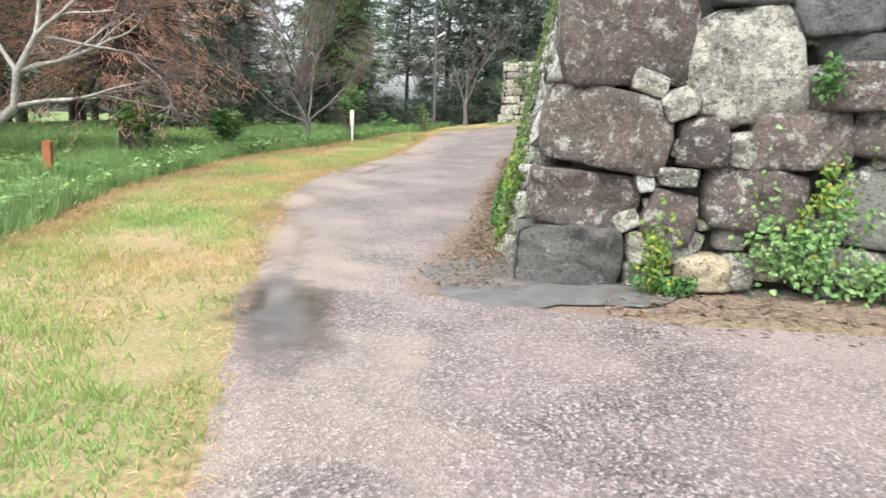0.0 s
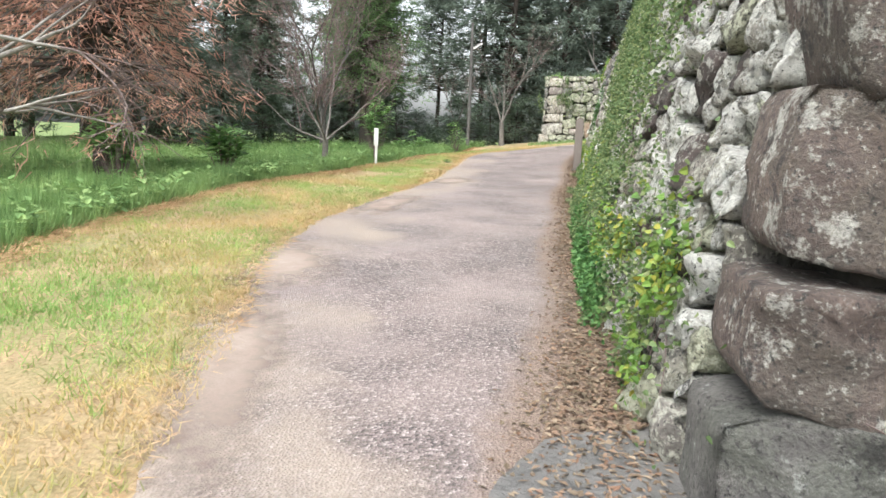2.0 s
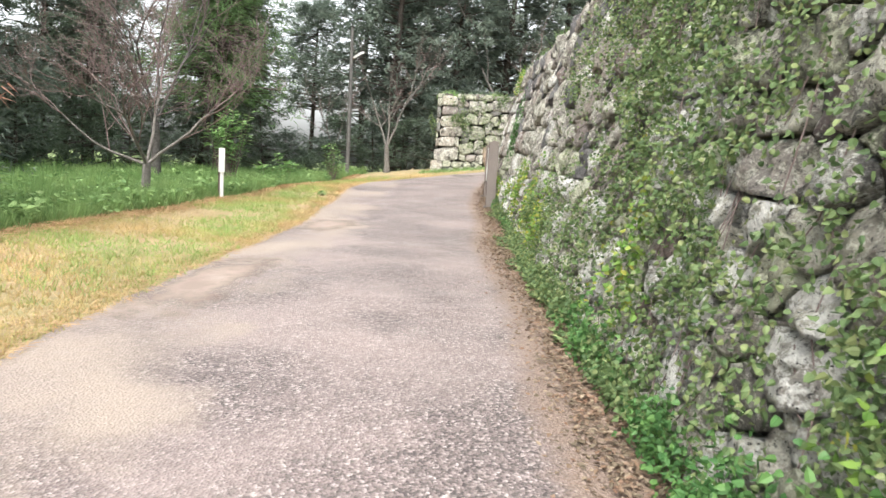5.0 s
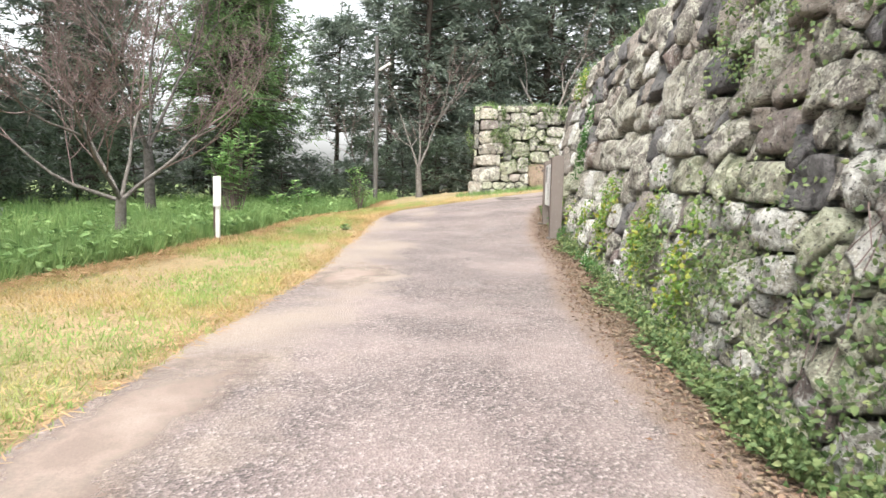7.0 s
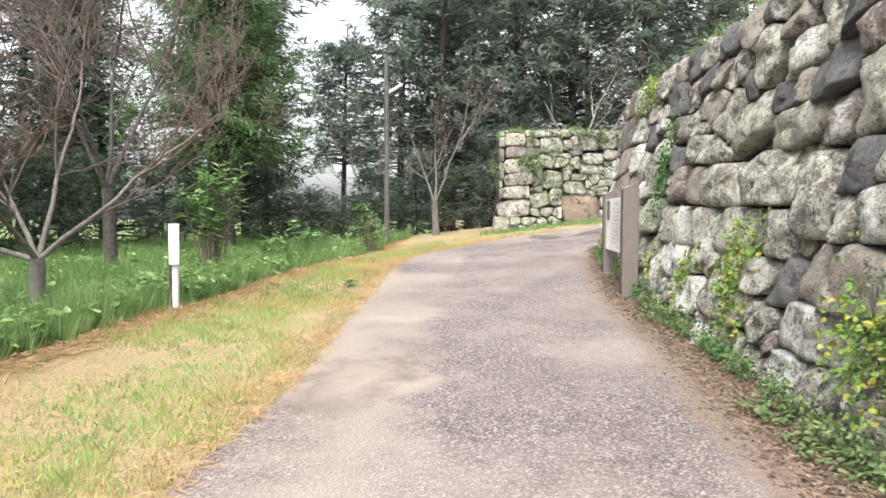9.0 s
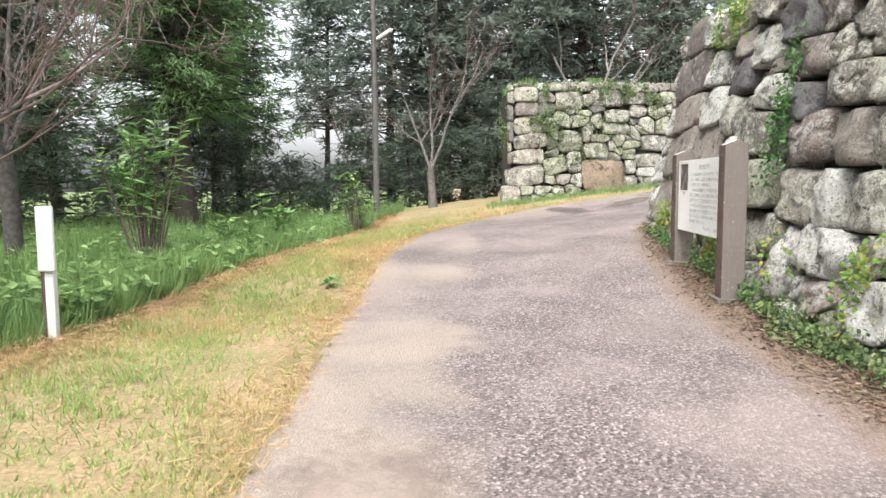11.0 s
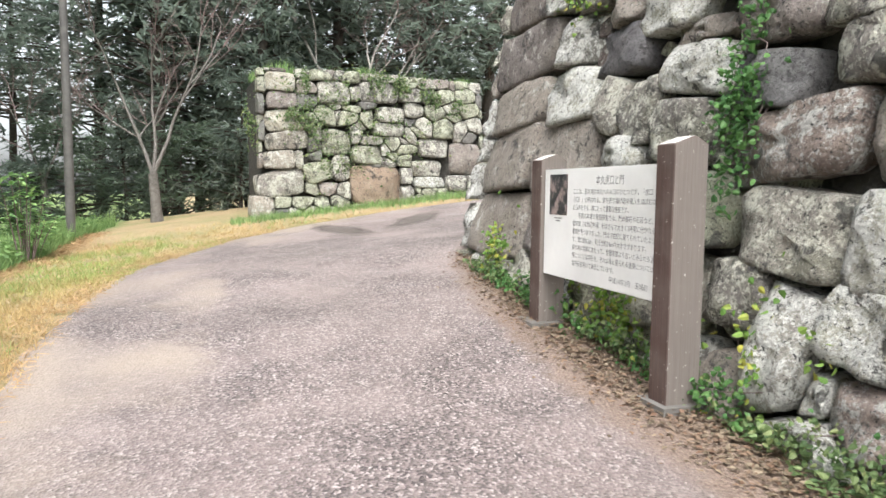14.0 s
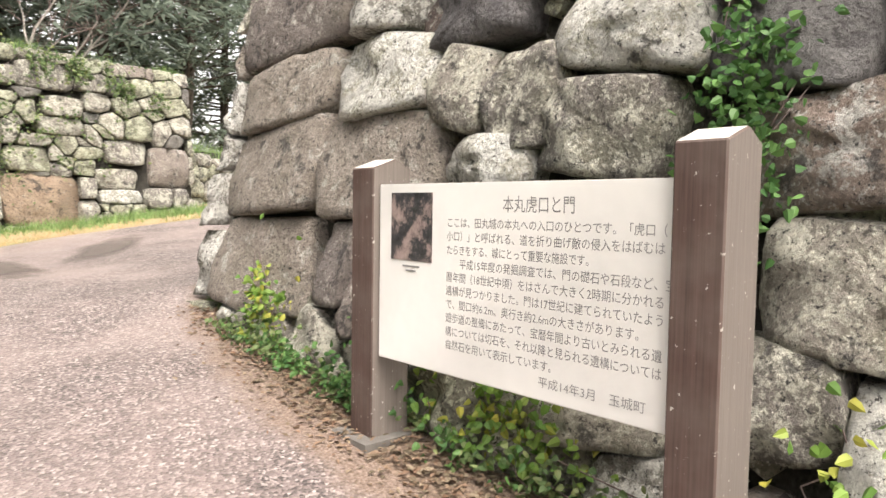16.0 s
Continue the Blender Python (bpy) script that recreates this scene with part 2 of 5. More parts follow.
def road_material():
    """Asphalt of exposed chips. UV: metres from the left and from the right edge."""
    m, t, b = nodes_of("asphalt", 0.6)
    v = coords(t)
    vor = node(t, "ShaderNodeTexVoronoi", Scale=66.0)
    t.links.new(v, vor.inputs["Vector"])
    chips = ramp(t, vor.outputs["Color"], [(0.2, (0.055, 0.044, 0.042)), (0.5, (0.165, 0.132, 0.126)), (0.72, (0.255, 0.206, 0.193)), (0.9, (0.48, 0.42, 0.4))])
    wear = noise_of(t, v, 0.7, 5)
    c = mix(t, ramp(t, wear, stops(0.42, 0.62)), chips, mix(t, 0.55, chips, (0.335, 0.268, 0.25)))
    c = mix(t, ramp(t, noise_of(t, v, 5, 6), stops(0.4, 0.8)), c, mix(t, 0.3, c, (0.1, 0.085, 0.08)))
    uv = t.nodes.new("ShaderNodeUVMap")
    sep = t.nodes.new("ShaderNodeSeparateXYZ")
    t.links.new(uv.outputs[0], sep.inputs[0])

    def near_edge(out, reach, spread, scale):
        n = noise_of(t, v, scale, 6)
        a = node(t, "ShaderNodeMath")
        a.operation = "MULTIPLY_ADD"
        t.links.new(n, a.inputs[0])
        a.inputs[1].default_value = -spread
        t.links.new(out, a.inputs[2])
        return ramp(t, a.outputs[0], [(0.0, (1, 1, 1)), (reach, (0, 0, 0))])

    sand = mix(t, ramp(t, noise_of(t, v, 40), stops(0.3, 0.7)), (0.25, 0.2, 0.165), (0.36, 0.3, 0.255))
    left = near_edge(sep.outputs[0], 0.3, 1.9, 1.6)
    left = mix(t, 1.0, left, ramp(t, noise_of(t, v, 0.45, 5), stops(0.42, 0.6)), "MULTIPLY")
    c = mix(t, left, c, sand)
    duff = mix(t, ramp(t, noise_of(t, v, 60), stops(0.35, 0.7)), (0.12, 0.08, 0.062), (0.32, 0.245, 0.2))
    right = near_edge(sep.outputs[1], 0.18, 0.32, 6)
    c = mix(t, right, c, duff)
    t.links.new(c, b.inputs["Base Color"])
    wet = ramp(t, noise_of(t, v, 0.9, 4), [(0.35, (0.42, 0.42, 0.42)), (0.65, (0.72, 0.72, 0.72))])
    t.links.new(wet, b.inputs["Roughness"])
    bump(t, b, vor.outputs["Distance"], 0.7, 0.012)
    return m


ROAD = road_material()


def puddle_material():
    """Shallow water that thins out towards its rim. UV: 0 in the middle, 1 at the rim."""
    m, t, b = nodes_of("shallow_water", 0.05)
    v = coords(t)
    c = ramp(t, noise_of(t, v, 3), [(0.35, (0.055, 0.043, 0.034)), (0.65, (0.14, 0.115, 0.098))])
    t.links.new(c, b.inputs["Base Color"])
    b.inputs["IOR"].default_value = 1.33
    uv = t.nodes.new("ShaderNodeUVMap")
    sep = t.nodes.new("ShaderNodeSeparateXYZ")
    t.links.new(uv.outputs[0], sep.inputs[0])
    n = node(t, "ShaderNodeMath")
    n.operation = "MULTIPLY_ADD"
    t.links.new(noise_of(t, v, 4, 6), n.inputs[0])
    n.inputs[1].default_value = 0.6
    t.links.new(sep.outputs[0], n.inputs[2])
    t.links.new(ramp(t, n.outputs[0], [(0.55, (0.9, 0.9, 0.9)), (1.0, (0, 0, 0))]), b.inputs["Alpha"])
    return m


PUDDLE = puddle_material()


def sand_material(name, dark, light, most, rough=0.9, ragged=0.85):
    """A film of sand or damp that thins towards its rim."""
    m, t, b = nodes_of(name, rough)
    v = coords(t)
    c = mix(t, ramp(t, noise_of(t, v, 3, 6), stops(0.35, 0.65)), dark, light)
    c = mix(t, ramp(t, noise_of(t, v, 70), stops(0.3, 0.7)), mix(t, 0.3, c, (0.08, 0.06, 0.05)), c)
    t.links.new(c, b.inputs["Base Color"])
    uv = t.nodes.new("ShaderNodeUVMap")
    sep = t.nodes.new("ShaderNodeSeparateXYZ")
    t.links.new(uv.outputs[0], sep.inputs[0])
    n = node(t, "ShaderNodeMath")
    n.operation = "MULTIPLY_ADD"
    t.links.new(noise_of(t, v, 3, 8, 0.7), n.inputs[0])
    n.inputs[1].default_value = ragged
    t.links.new(sep.outputs[0], n.inputs[2])
    t.links.new(ramp(t, n.outputs[0], [(0.62, (most, most, most)), (1.1, (0, 0, 0))]), b.inputs["Alpha"])
    bump(t, b, noise_of(t, v, 60), 0.5, 0.01)
    return m


SAND = sand_material("washed_sand", (0.26, 0.2, 0.168), (0.42, 0.34, 0.288), 0.9, 0.9, 0.9)
DAMP = sand_material("damp_asphalt", (0.12, 0.1, 0.092), (0.18, 0.152, 0.14), 0.75, 0.4, 0.6)


def ground_material():
    m, t, b = nodes_of("meadow_soil", 0.95)
    v = coords(t)
    n = noise_of(t, v, 0.8, 6)
    green = mix(t, ramp(t, noise_of(t, v, 25), stops(0.3, 0.7)), (0.09, 0.15, 0.04), (0.2, 0.24, 0.08))
    dry = mix(t, ramp(t, noise_of(t, v, 30), stops(0.3, 0.7)), (0.25, 0.175, 0.095), (0.46, 0.34, 0.2))
    uv = t.nodes.new("ShaderNodeUVMap")
    sep = t.nodes.new("ShaderNodeSeparateXYZ")
    t.links.new(uv.outputs[0], sep.inputs[0])
    c = mix(t, ramp(t, n, stops(0.42, 0.62)), dry, mix(t, 0.5, dry, green))
    c = mix(t, sep.outputs[0], c, green)
    duff = mix(t, ramp(t, noise_of(t, v, 45), stops(0.3, 0.7)), (0.1, 0.068, 0.05), (0.32, 0.235, 0.18))
    c = mix(t, sep.outputs[1], c, duff)
    t.links.new(c, b.inputs["Base Color"])
    bump(t, b, noise_of(t, v, 40), 0.8, 0.03)
    return m


GROUND = ground_material()


# ---- the plan ----
def line(points):
    xs, ys = [p[0] for p in points], [p[1] for p in points]
    return lambda v: float(np.interp(v, xs, ys))


along = line([(-20, 0), (0, 0.02), (4, 0.07), (6, 0.11), (8, 0.13), (10, 0.17), (12, 0.2), (15, 0.26), (18, 0.3), (22, 0.36), (25, 0.52), (26, 0.6), (28.5, 0.87), (30.6, 1.07), (33, 1.07), (35, 1.1), (37.3, 1.25), (42, 1.3)])
across = line([(24, 0), (28.5, 0.05), (30.6, 0.09), (37, 0.115)])
road_left = line([(-8, -0.6), (1, -0.75), (2.5, -1.15), (4.3, -1.75), (6.4, -2.25), (8, -2.6), (10.2, -3.25), (12, -3.55), (13.5, -3.65), (18, -3.35), (21, -3.1), (25, -3.03), (28.5, -2.9), (31.6, -2.35), (33, -1.75), (34.5, -0.9), (35.4, 0.2), (36.0, 2.0), (36.6, 12)])
road_right = line([(-8, 12), (4.75, 12), (4.9, 1.6), (5.15, 0.4), (5.4, -0.5), (7, -0.43), (9.3, -0.15), (12.4, -0.2), (15.4, 0.05), (17.3, 0.05), (20, 0.12), (22.7, 0.45), (25.7, 0.53), (28, 0.8), (29.5, 1.2), (30.5, 1.7), (30.9, 2.4), (31.2, 12), (37, 12)])
verge = line([(-10, -4.3), (3, -4.6), (6.6, -5.1), (11, -6.3), (17, -6.6), (20, -6.1), (22, -5.75), (25, -5.3), (28.5, -4.85), (33, -4.2), (37, -3.7), (42, -3)])
wall_foot = line([(5, 0.1), (6, 0.15), (10.8, 0.24), (15, 0.42), (18.6, 0.66), (22, 0.96), (26, 1.14), (30.3, 1.38)])
BATTER = 0.2


def g(x, y):
    """Height of the ground."""
    z = along(y) + across(y) * max(-5, min(9, x))
    z += 0.08 * max(0, min(1, (-x - 3.8) / 2)) * max(0, min(1, (y - 12) / 8)) * max(0, min(1, (34 - y) / 6))
    far = max(0, y - 43, -x - 26)
    z -= min(9, 0.22 * far)
    return z


def face(u, v, d):
    """West face of the long wall: u along it, v above the datum, d outwards."""
    return (wall_foot(u) + BATTER * (v - along(u)) - d, u, v)


def face_south(u, v, d):
    return (u, 5.93 + 0.13 * v - d, v)


def face_north(u, v, d):
    return (u, 37.3 + 0.02 * u + 0.14 * (v - 1.2) - d, v)


# ---- mesh helpers ----
def mesh(name, verts, faces, mats, smooth=True, parent=None, uvs=None, slots=None):
    me = bpy.data.meshes.new(name)
    me.from_pydata(verts, [], faces)
    for m in mats if isinstance(mats, (list, tuple)) else [mats]:
        me.materials.append(m)
    if smooth:
        me.polygons.foreach_set("use_smooth", [True] * len(me.polygons))
    if uvs is not None:
        layer = me.uv_layers.new(name="UVMap")
        loops = np.empty(len(me.loops), dtype=np.int32)
        me.loops.foreach_get("vertex_index", loops)
        layer.data.foreach_set("uv", np.asarray(uvs, dtype=np.float32)[loops].ravel())
    if slots is not None:
        me.polygons.foreach_set("material_index", slots)
    ob = new(name, me)
    if parent is not None:
        ob.parent = parent
    return ob


def holder(name, x, y, z, turn=0.0):
    ob = new(name)
    ob.empty_display_size = 0.1
    ob.matrix_world = pose(x, y, z, 0, 0, turn)
    return ob


def block(name, size, at, mat, parent=None, bevel=0.01, turn=0.0):
    bm = bmesh.new()
    bmesh.ops.create_cube(bm, size=1.0)
    bmesh.ops.scale(bm, vec=size, verts=bm.verts)
    if bevel:
        bmesh.ops.bevel(bm, geom=bm.edges[:], offset=bevel, segments=2, affect="EDGES")
    me = bpy.data.meshes.new(name)
    bm.to_mesh(me)
    bm.free()
    me.materials.append(mat)
    ob = new(name, me)
    ob.matrix_basis = pose(*at, 0, 0, turn)
    if parent is not None:
        ob.parent = parent
    return ob


class Soup:
    """Gathers many small pieces into one mesh."""

    def __init__(self):
        self.v, self.f, self.uv = [], [], []

    def add(self, pts, faces, tone=0.5):
        n = len(self.v)
        self.v.extend(pts)
        self.uv.extend([(tone, 0.5)] * len(pts))
        self.f.extend([tuple(i + n for i in f) for f in faces])

    def leaf(self, p, way, side, length, width, tone):
        """A leaf folded along its rib."""
        w = Vector(way).normalized()
        s = Vector(side)
        s = (s - w * s.dot(w))
        s = s.normalized() if s.length > 1e-4 else w.orthogonal().normalized()
        n = w.cross(s) * width * 0.18
        p = Vector(p)
        m = p + w * length * 0.42
        self.add([p, m + s * width / 2 + n, p + w * length, m - s * width / 2 + n], [(0, 1, 2), (0, 2, 3)], tone)

    def lobed(self, p, way, side, length, width, tone):
        """A broad leaf of six corners, folded along its rib."""
        w = Vector(way).normalized()
        s = Vector(side)
        s = s - w * s.dot(w)
        s = s.normalized() if s.length > 1e-4 else w.orthogonal().normalized()
        n = w.cross(s) * width * 0.16
        p = Vector(p)
        a, b = p + w * length * 0.12, p + w * length * 0.55
        self.add([p, a + s * width * 0.48 + n, b + s * width * 0.42 + n, p + w * length, b - s * width * 0.42 + n, a - s * width * 0.48 + n], [(0, 1, 2), (0, 2, 3), (0, 3, 4), (0, 4, 5)], tone)

    def needle(self, p, way, side, length, width, tone):
        p, w = Vector(p), Vector(way).normalized()
        s = Vector(side)
        s = (s - w * s.dot(w)).normalized() * width / 2
        self.add([p - s, p + s, p + w * length], [(0, 1, 2)], tone)

    def blade(self, p, lean, height, width, tone):
        p = Vector(p)
        a = random.uniform(0, 6.283)
        s = Vector((math.cos(a), math.sin(a), 0)) * width / 2
        tip = p + Vector((lean[0], lean[1], height))
        self.add([p - s, p + s, tip], [(0, 1, 2)], tone)

    def tube(self, pts, radii, sides=6, tone=0.5):
        n0 = len(self.v)
        last = None
        for i, p in enumerate(pts):
            d = (pts[min(i + 1, len(pts) - 1)] - pts[max(i - 1, 0)])
            d = d.normalized() if d.length > 1e-6 else Vector((0, 0, 1))
            a = d.orthogonal().normalized() if last is None else (last - d * last.dot(d))
            a = a.normalized() if a.length > 1e-6 else d.orthogonal().normalized()
            last = a
            c = d.cross(a)
            for k in range(sides):
                q = 6.28318 * k / sides
                self.v.append(p + (a * math.cos(q) + c * math.sin(q)) * radii[i])
                self.uv.append((tone, 0.5))
        for i in range(len(pts) - 1):
            for k in range(sides):
                k2 = (k + 1) % sides
                self.f.append((n0 + i * sides + k, n0 + i * sides + k2, n0 + (i + 1) * sides + k2, n0 + (i + 1) * sides + k))

    def build(self, name, mat, parent=None, smooth=True):
        return tagged(mesh(name, self.v, self.f, mat, smooth, parent, self.uv), kind="stuff" if parent is not None and name not in ("trunk", "pole", "arm") else "")


# ---- ground ----
def spread(inner, step, outer):
    out, d = [], step
    while inner + sum(out) < outer:
        d *= 1.35
        out.append(d)
    return np.cumsum(out)


def ground():
    xs = np.arange(-14, 6.01, 0.4)
    ys = np.arange(-4, 42.01, 0.4)
    xs = np.concatenate([-14 - spread(14, 0.25, 900)[::-1], xs, 6 + spread(6, 0.25, 900)])
    ys = np.concatenate([-4 - spread(4, 0.25, 900)[::-1], ys, 42 + spread(42, 0.25, 900)])
    verts, uvs, faces = [], [], []
    for y in ys:
        for x in xs:
            z = g(x, y)
            tall = 1.0 if x < verge(y) else max(0, 1 - (x - verge(y)) / 0.3)
            z += 0.03 * noise.noise((x * 0.9, y * 0.9, 0)) if road_left(y) - 0.2 > x else 0.0
            duff = 1.0 if (x > road_right(y) - 0.3 and 4.6 < y < 31) else 0.0
            verts.append((x, y, z))
            uvs.append((tall, duff))
    w = len(xs)
    for j in range(len(ys) - 1):
        for i in range(w - 1):
            a = j * w + i
            faces.append((a, a + 1, a + w + 1, a + w))
    tagged(mesh("ground", verts, faces, GROUND, True, None, uvs), "grassy castle-hill ground of soil, dry and green grass", "ground", kind="structure")


ground()


def road():
    verts, uvs, faces = [], [], []
    ys = np.concatenate([np.arange(-8, 4.6, 0.2), np.arange(4.6, 5.6, 0.05), np.arange(5.6, 30.2, 0.15), np.arange(30.2, 31.3, 0.05), np.arange(31.3, 36.6, 0.1)])
    n = 28
    for y in ys:
        l = road_left(y) + 0.10 * noise.noise((y * 1.1, 0, 5)) + 0.04 * noise.noise((y * 5, 3, 5))
        r = road_right(y) + 0.06 * noise.noise((y * 1.7, 9, 5)) + 0.03 * noise.noise((y * 6, 9, 5))
        for i in range(n + 1):
            f = i / n
            x = l + (r - l) * f
            edge = min(1, min(x - l, r - x) / 0.12)
            verts.append((x, y, g(x, y) + 0.003 + 0.014 * edge))
            uvs.append((x - l, r - x))
    for j in range(len(ys) - 1):
        for i in range(n):
            a = j * (n + 1) + i
            faces.append((a, a + 1, a + n + 2, a + n + 1))
    tagged(mesh("road", verts, faces, ROAD, True, None, uvs), "pinkish-grey exposed-chip asphalt path with sandy edges", "path", kind="structure")


road()


# ---- stone walls ----
def clip(poly, a, b, c):
    """The part of poly where a*u + b*v <= c."""
    out = []
    for i, p in enumerate(poly):
        q = poly[(i + 1) % len(poly)]
        dp, dq = a * p[0] + b * p[1] - c, a * q[0] + b * q[1] - c
        if dp <= 0:
            out.append(p)
        if (dp < 0 < dq) or (dq < 0 < dp):
            k = dp / (dp - dq)
            out.append((p[0] + (q[0] - p[0]) * k, p[1] + (q[1] - p[1]) * k))
    return out


def stone_piece(poly, surface, parent, mat, proud=0.1, deep=0.25, gap=0.012, rough=0.03, rounds=1, rim=24, joined=None, chip=0.85):
    for _ in range(rounds):
        cut = []
        for i, p in enumerate(poly):
            q = poly[(i + 1) % len(poly)]
            cut += [(p[0] * 0.92 + q[0] * 0.08, p[1] * 0.92 + q[1] * 0.08), (p[0] * 0.08 + q[0] * 0.92, p[1] * 0.08 + q[1] * 0.92)]
        poly = cut
    pts = np.array(poly)
    seg = np.linalg.norm(np.roll(pts, -1, 0) - pts, axis=1)
    if len(pts) < 3 or seg.sum() < 0.18:
        return
    cum = np.concatenate([[0], np.cumsum(seg)])
    ring = []
    for k in range(rim):
        s = cum[-1] * k / rim
        i = min(int(np.searchsorted(cum, s, side="right")) - 1, len(pts) - 1)
        f = (s - cum[i]) / max(1e-6, seg[i])
        ring.append(pts[i] * (1 - f) + np.roll(pts, -1, 0)[i] * f)
    ring = np.array(ring)
    c = ring.mean(0)
    size = np.sqrt(((ring - c) ** 2).sum(1)).mean()
    proud = min(proud, size * 0.5)
    seed = random.uniform(0, 900)
    tilt = (random.uniform(-0.12, 0.12), random.uniform(-0.16, 0.08))
    rows = [(1 - gap / size, -deep), (1 - gap / size, proud * 0.2), (0.98 - gap / size, proud * 0.72), (0.93, proud * 0.97), (0.74, proud), (0.48, proud * 1.02), (0.22, proud * 1.03)]
    turn0 = random.uniform(0, 6.283)
    chips = [(turn0 + 1.2566 * k + random.uniform(-0.5, 0.5), random.uniform(0.12, 0.62), random.uniform(0.05, 0.75) * size) for k in range(5)]

    def chipped(a, b):
        """How far broken-off facets set the face back at a place."""
        return min(0.0, min(slope * (start - a * math.cos(way) - b * math.sin(way)) for way, slope, start in chips))

    verts, faces = [], []
    for j, (k, d) in enumerate(rows):
        for p in ring:
            q = c + (p - c) * k
            r = 0.0
            if j:
                w = (q[0] * 3.1 + seed, q[1] * 3.1, d * 3)
                r = rough * (noise.noise(w) * 1.3 + 0.8 * noise.noise((w[0] * 2.7, w[1] * 2.7, 4)) + 0.45 * noise.noise((w[0] * 7, w[1] * 7, 8)) + 0.9 - 2.2 * abs(noise.noise((w[0] * 0.9 + 7, w[1] * 0.9, 1))))
                r += chipped(q[0] - c[0], q[1] - c[1]) * (0.35 if j == 1 else 1.0) * chip * min(1.0, proud / 0.12)
                r += (tilt[0] * (q[0] - c[0]) + tilt[1] * (q[1] - c[1])) * (0.4 if j == 1 else 1)
            wob = 0.02 * size * noise.noise((q[0] * 9 + seed, q[1] * 9, 2))
            verts.append(surface(q[0] + wob, q[1] - wob, d + r))
    n = len(verts)
    verts.append(surface(c[0], c[1], proud * 1.04 + rough * noise.noise((c[0] * 3.1 + seed, c[1] * 3.1, 0))))
    for j in range(len(rows) - 1):
        for i in range(rim):
            i2 = (i + 1) % rim
            faces.append((j * rim + i, j * rim + i2, (j + 1) * rim + i2, (j + 1) * rim + i))
    for i in range(rim):
        faces.append(((len(rows) - 1) * rim + i, (len(rows) - 1) * rim + (i + 1) % rim, n))
    if joined is not None:
        v, f = joined.setdefault(mat, ([], []))
        f.extend([tuple(i + len(v) for i in q) for q in faces])
        v.extend(verts)
        return
    return mesh("stone", verts, faces, mat, True, parent)


def box_poly(u, v, w, h, lean=0.0):
    j = lambda: random.uniform(-0.17, 0.17)
    k = lambda: random.uniform(-0.08, 0.05)
    pts = [(-0.5 - k(), -0.5 - k() * 0.6), (j() * 2, -0.53 + j() * 0.25), (0.5 + k(), -0.5 - k() * 0.6), (0.54, j() * 1.5), (0.5 + k(), 0.5 + k() * 0.8), (j() * 2, 0.54 + j() * 0.25), (-0.5 - k(), 0.5 + k() * 0.8), (-0.53, j() * 1.5)]
    ca, sa = math.cos(radians(lean)), math.sin(radians(lean))
    return [(u + a * w * ca - b * h * sa, v + a * w * sa + b * h * ca) for a, b in pts]


def masonry(u0, u1, low, high, course, width, fixed=(), seed=1, fine=None):
    """Polygons of rubble stones laid in rough courses between low(u) and high(u), round the fixed ones (u, v, w, h)."""
    rnd = random.Random(seed)
    sites = []

    def lay(start, end, course, width):
        v = min(low(u0), low(u1)) - 0.3
        while v < max(high(u0), high(u1), high((u0 + u1) / 2)) + 0.5:
            h = rnd.uniform(*course)
            u = start - rnd.uniform(0, 0.5)
            while u < end + rnd.uniform(0, 0.5):
                w = rnd.uniform(*width)
                sites.append((u + w / 2, v + h / 2 + rnd.uniform(-0.34, 0.34) * h, w * h))
                if rnd.random() < 0.35:
                    sites.append((u + w, v + h * rnd.uniform(0, 1), 0.2 * w * h))
                u += w
            v += h

    if fine is None:
        lay(u0, u1 + 0.3, course, width)
    else:
        lay(u0, fine[0], *fine[1:])
        lay(fine[0] + 0.7, u1 + 0.3, course, width)
    keep = [s for s in sites if not any(abs(s[0] - f[0]) < f[2] / 2 + 0.03 and abs(s[1] - f[1]) < f[3] / 2 + 0.03 for f in fixed)]
    arr = np.array(keep)
    out = []
    sq = 0.8
    for i, (u, v, a) in enumerate(keep):
        if not (u0 - 0.2 < u < u1 + 0.2 and low(u) - 0.25 < v < high(u) + 0.05):
            continue
        poly = [(u - 0.8, v - 0.7), (u + 0.8, v - 0.7), (u + 0.8, v + 0.7), (u - 0.8, v + 0.7)]
        near = np.where((np.abs(arr[:, 0] - u) < 1.8) & (np.abs(arr[:, 1] - v) < 1.5))[0]
        for k in near:
            if k == i:
                continue
            du, dv = arr[k, 0] - u, arr[k, 1] - v
            d2 = (du * sq) ** 2 + dv ** 2
            shift = 0.5 + 0.10 * (a - arr[k, 2]) / max(d2, 0.05)
            shift = max(0.25, min(0.75, shift))
            na, nb = du * sq * sq, dv
            poly = clip(poly, na, nb, na * (u + du * shift) + nb * (v + dv * shift))
            if len(poly) < 3:
                break
        for fu, fv, fw, fh, *_ in fixed:
            if len(poly) < 3 or abs(fu - u) > fw / 2 + 0.9 or abs(fv - v) > fh / 2 + 0.8:
                continue
            sides = [(fu - fw / 2 - u, (1, 0, fu - fw / 2)), (u - fu - fw / 2, (-1, 0, -fu - fw / 2)), (fv - fh / 2 - v, (0, 1, fv - fh / 2)), (v - fv - fh / 2, (0, -1, -fv - fh / 2))]
            poly = clip(poly, *max(sides)[1])
        for a_, b_, c_ in ((-1, 0, -u0), (1, 0, u1), (0, 1, high(u))):
            if len(poly) >= 3:
                poly = clip(poly, a_, b_, c_)
        if len(poly) >= 3:
            out.append(poly)
    return out


def pick(rnd, table):
    return rnd.choices([m for m, _ in table], [w for _, w in table])[0]


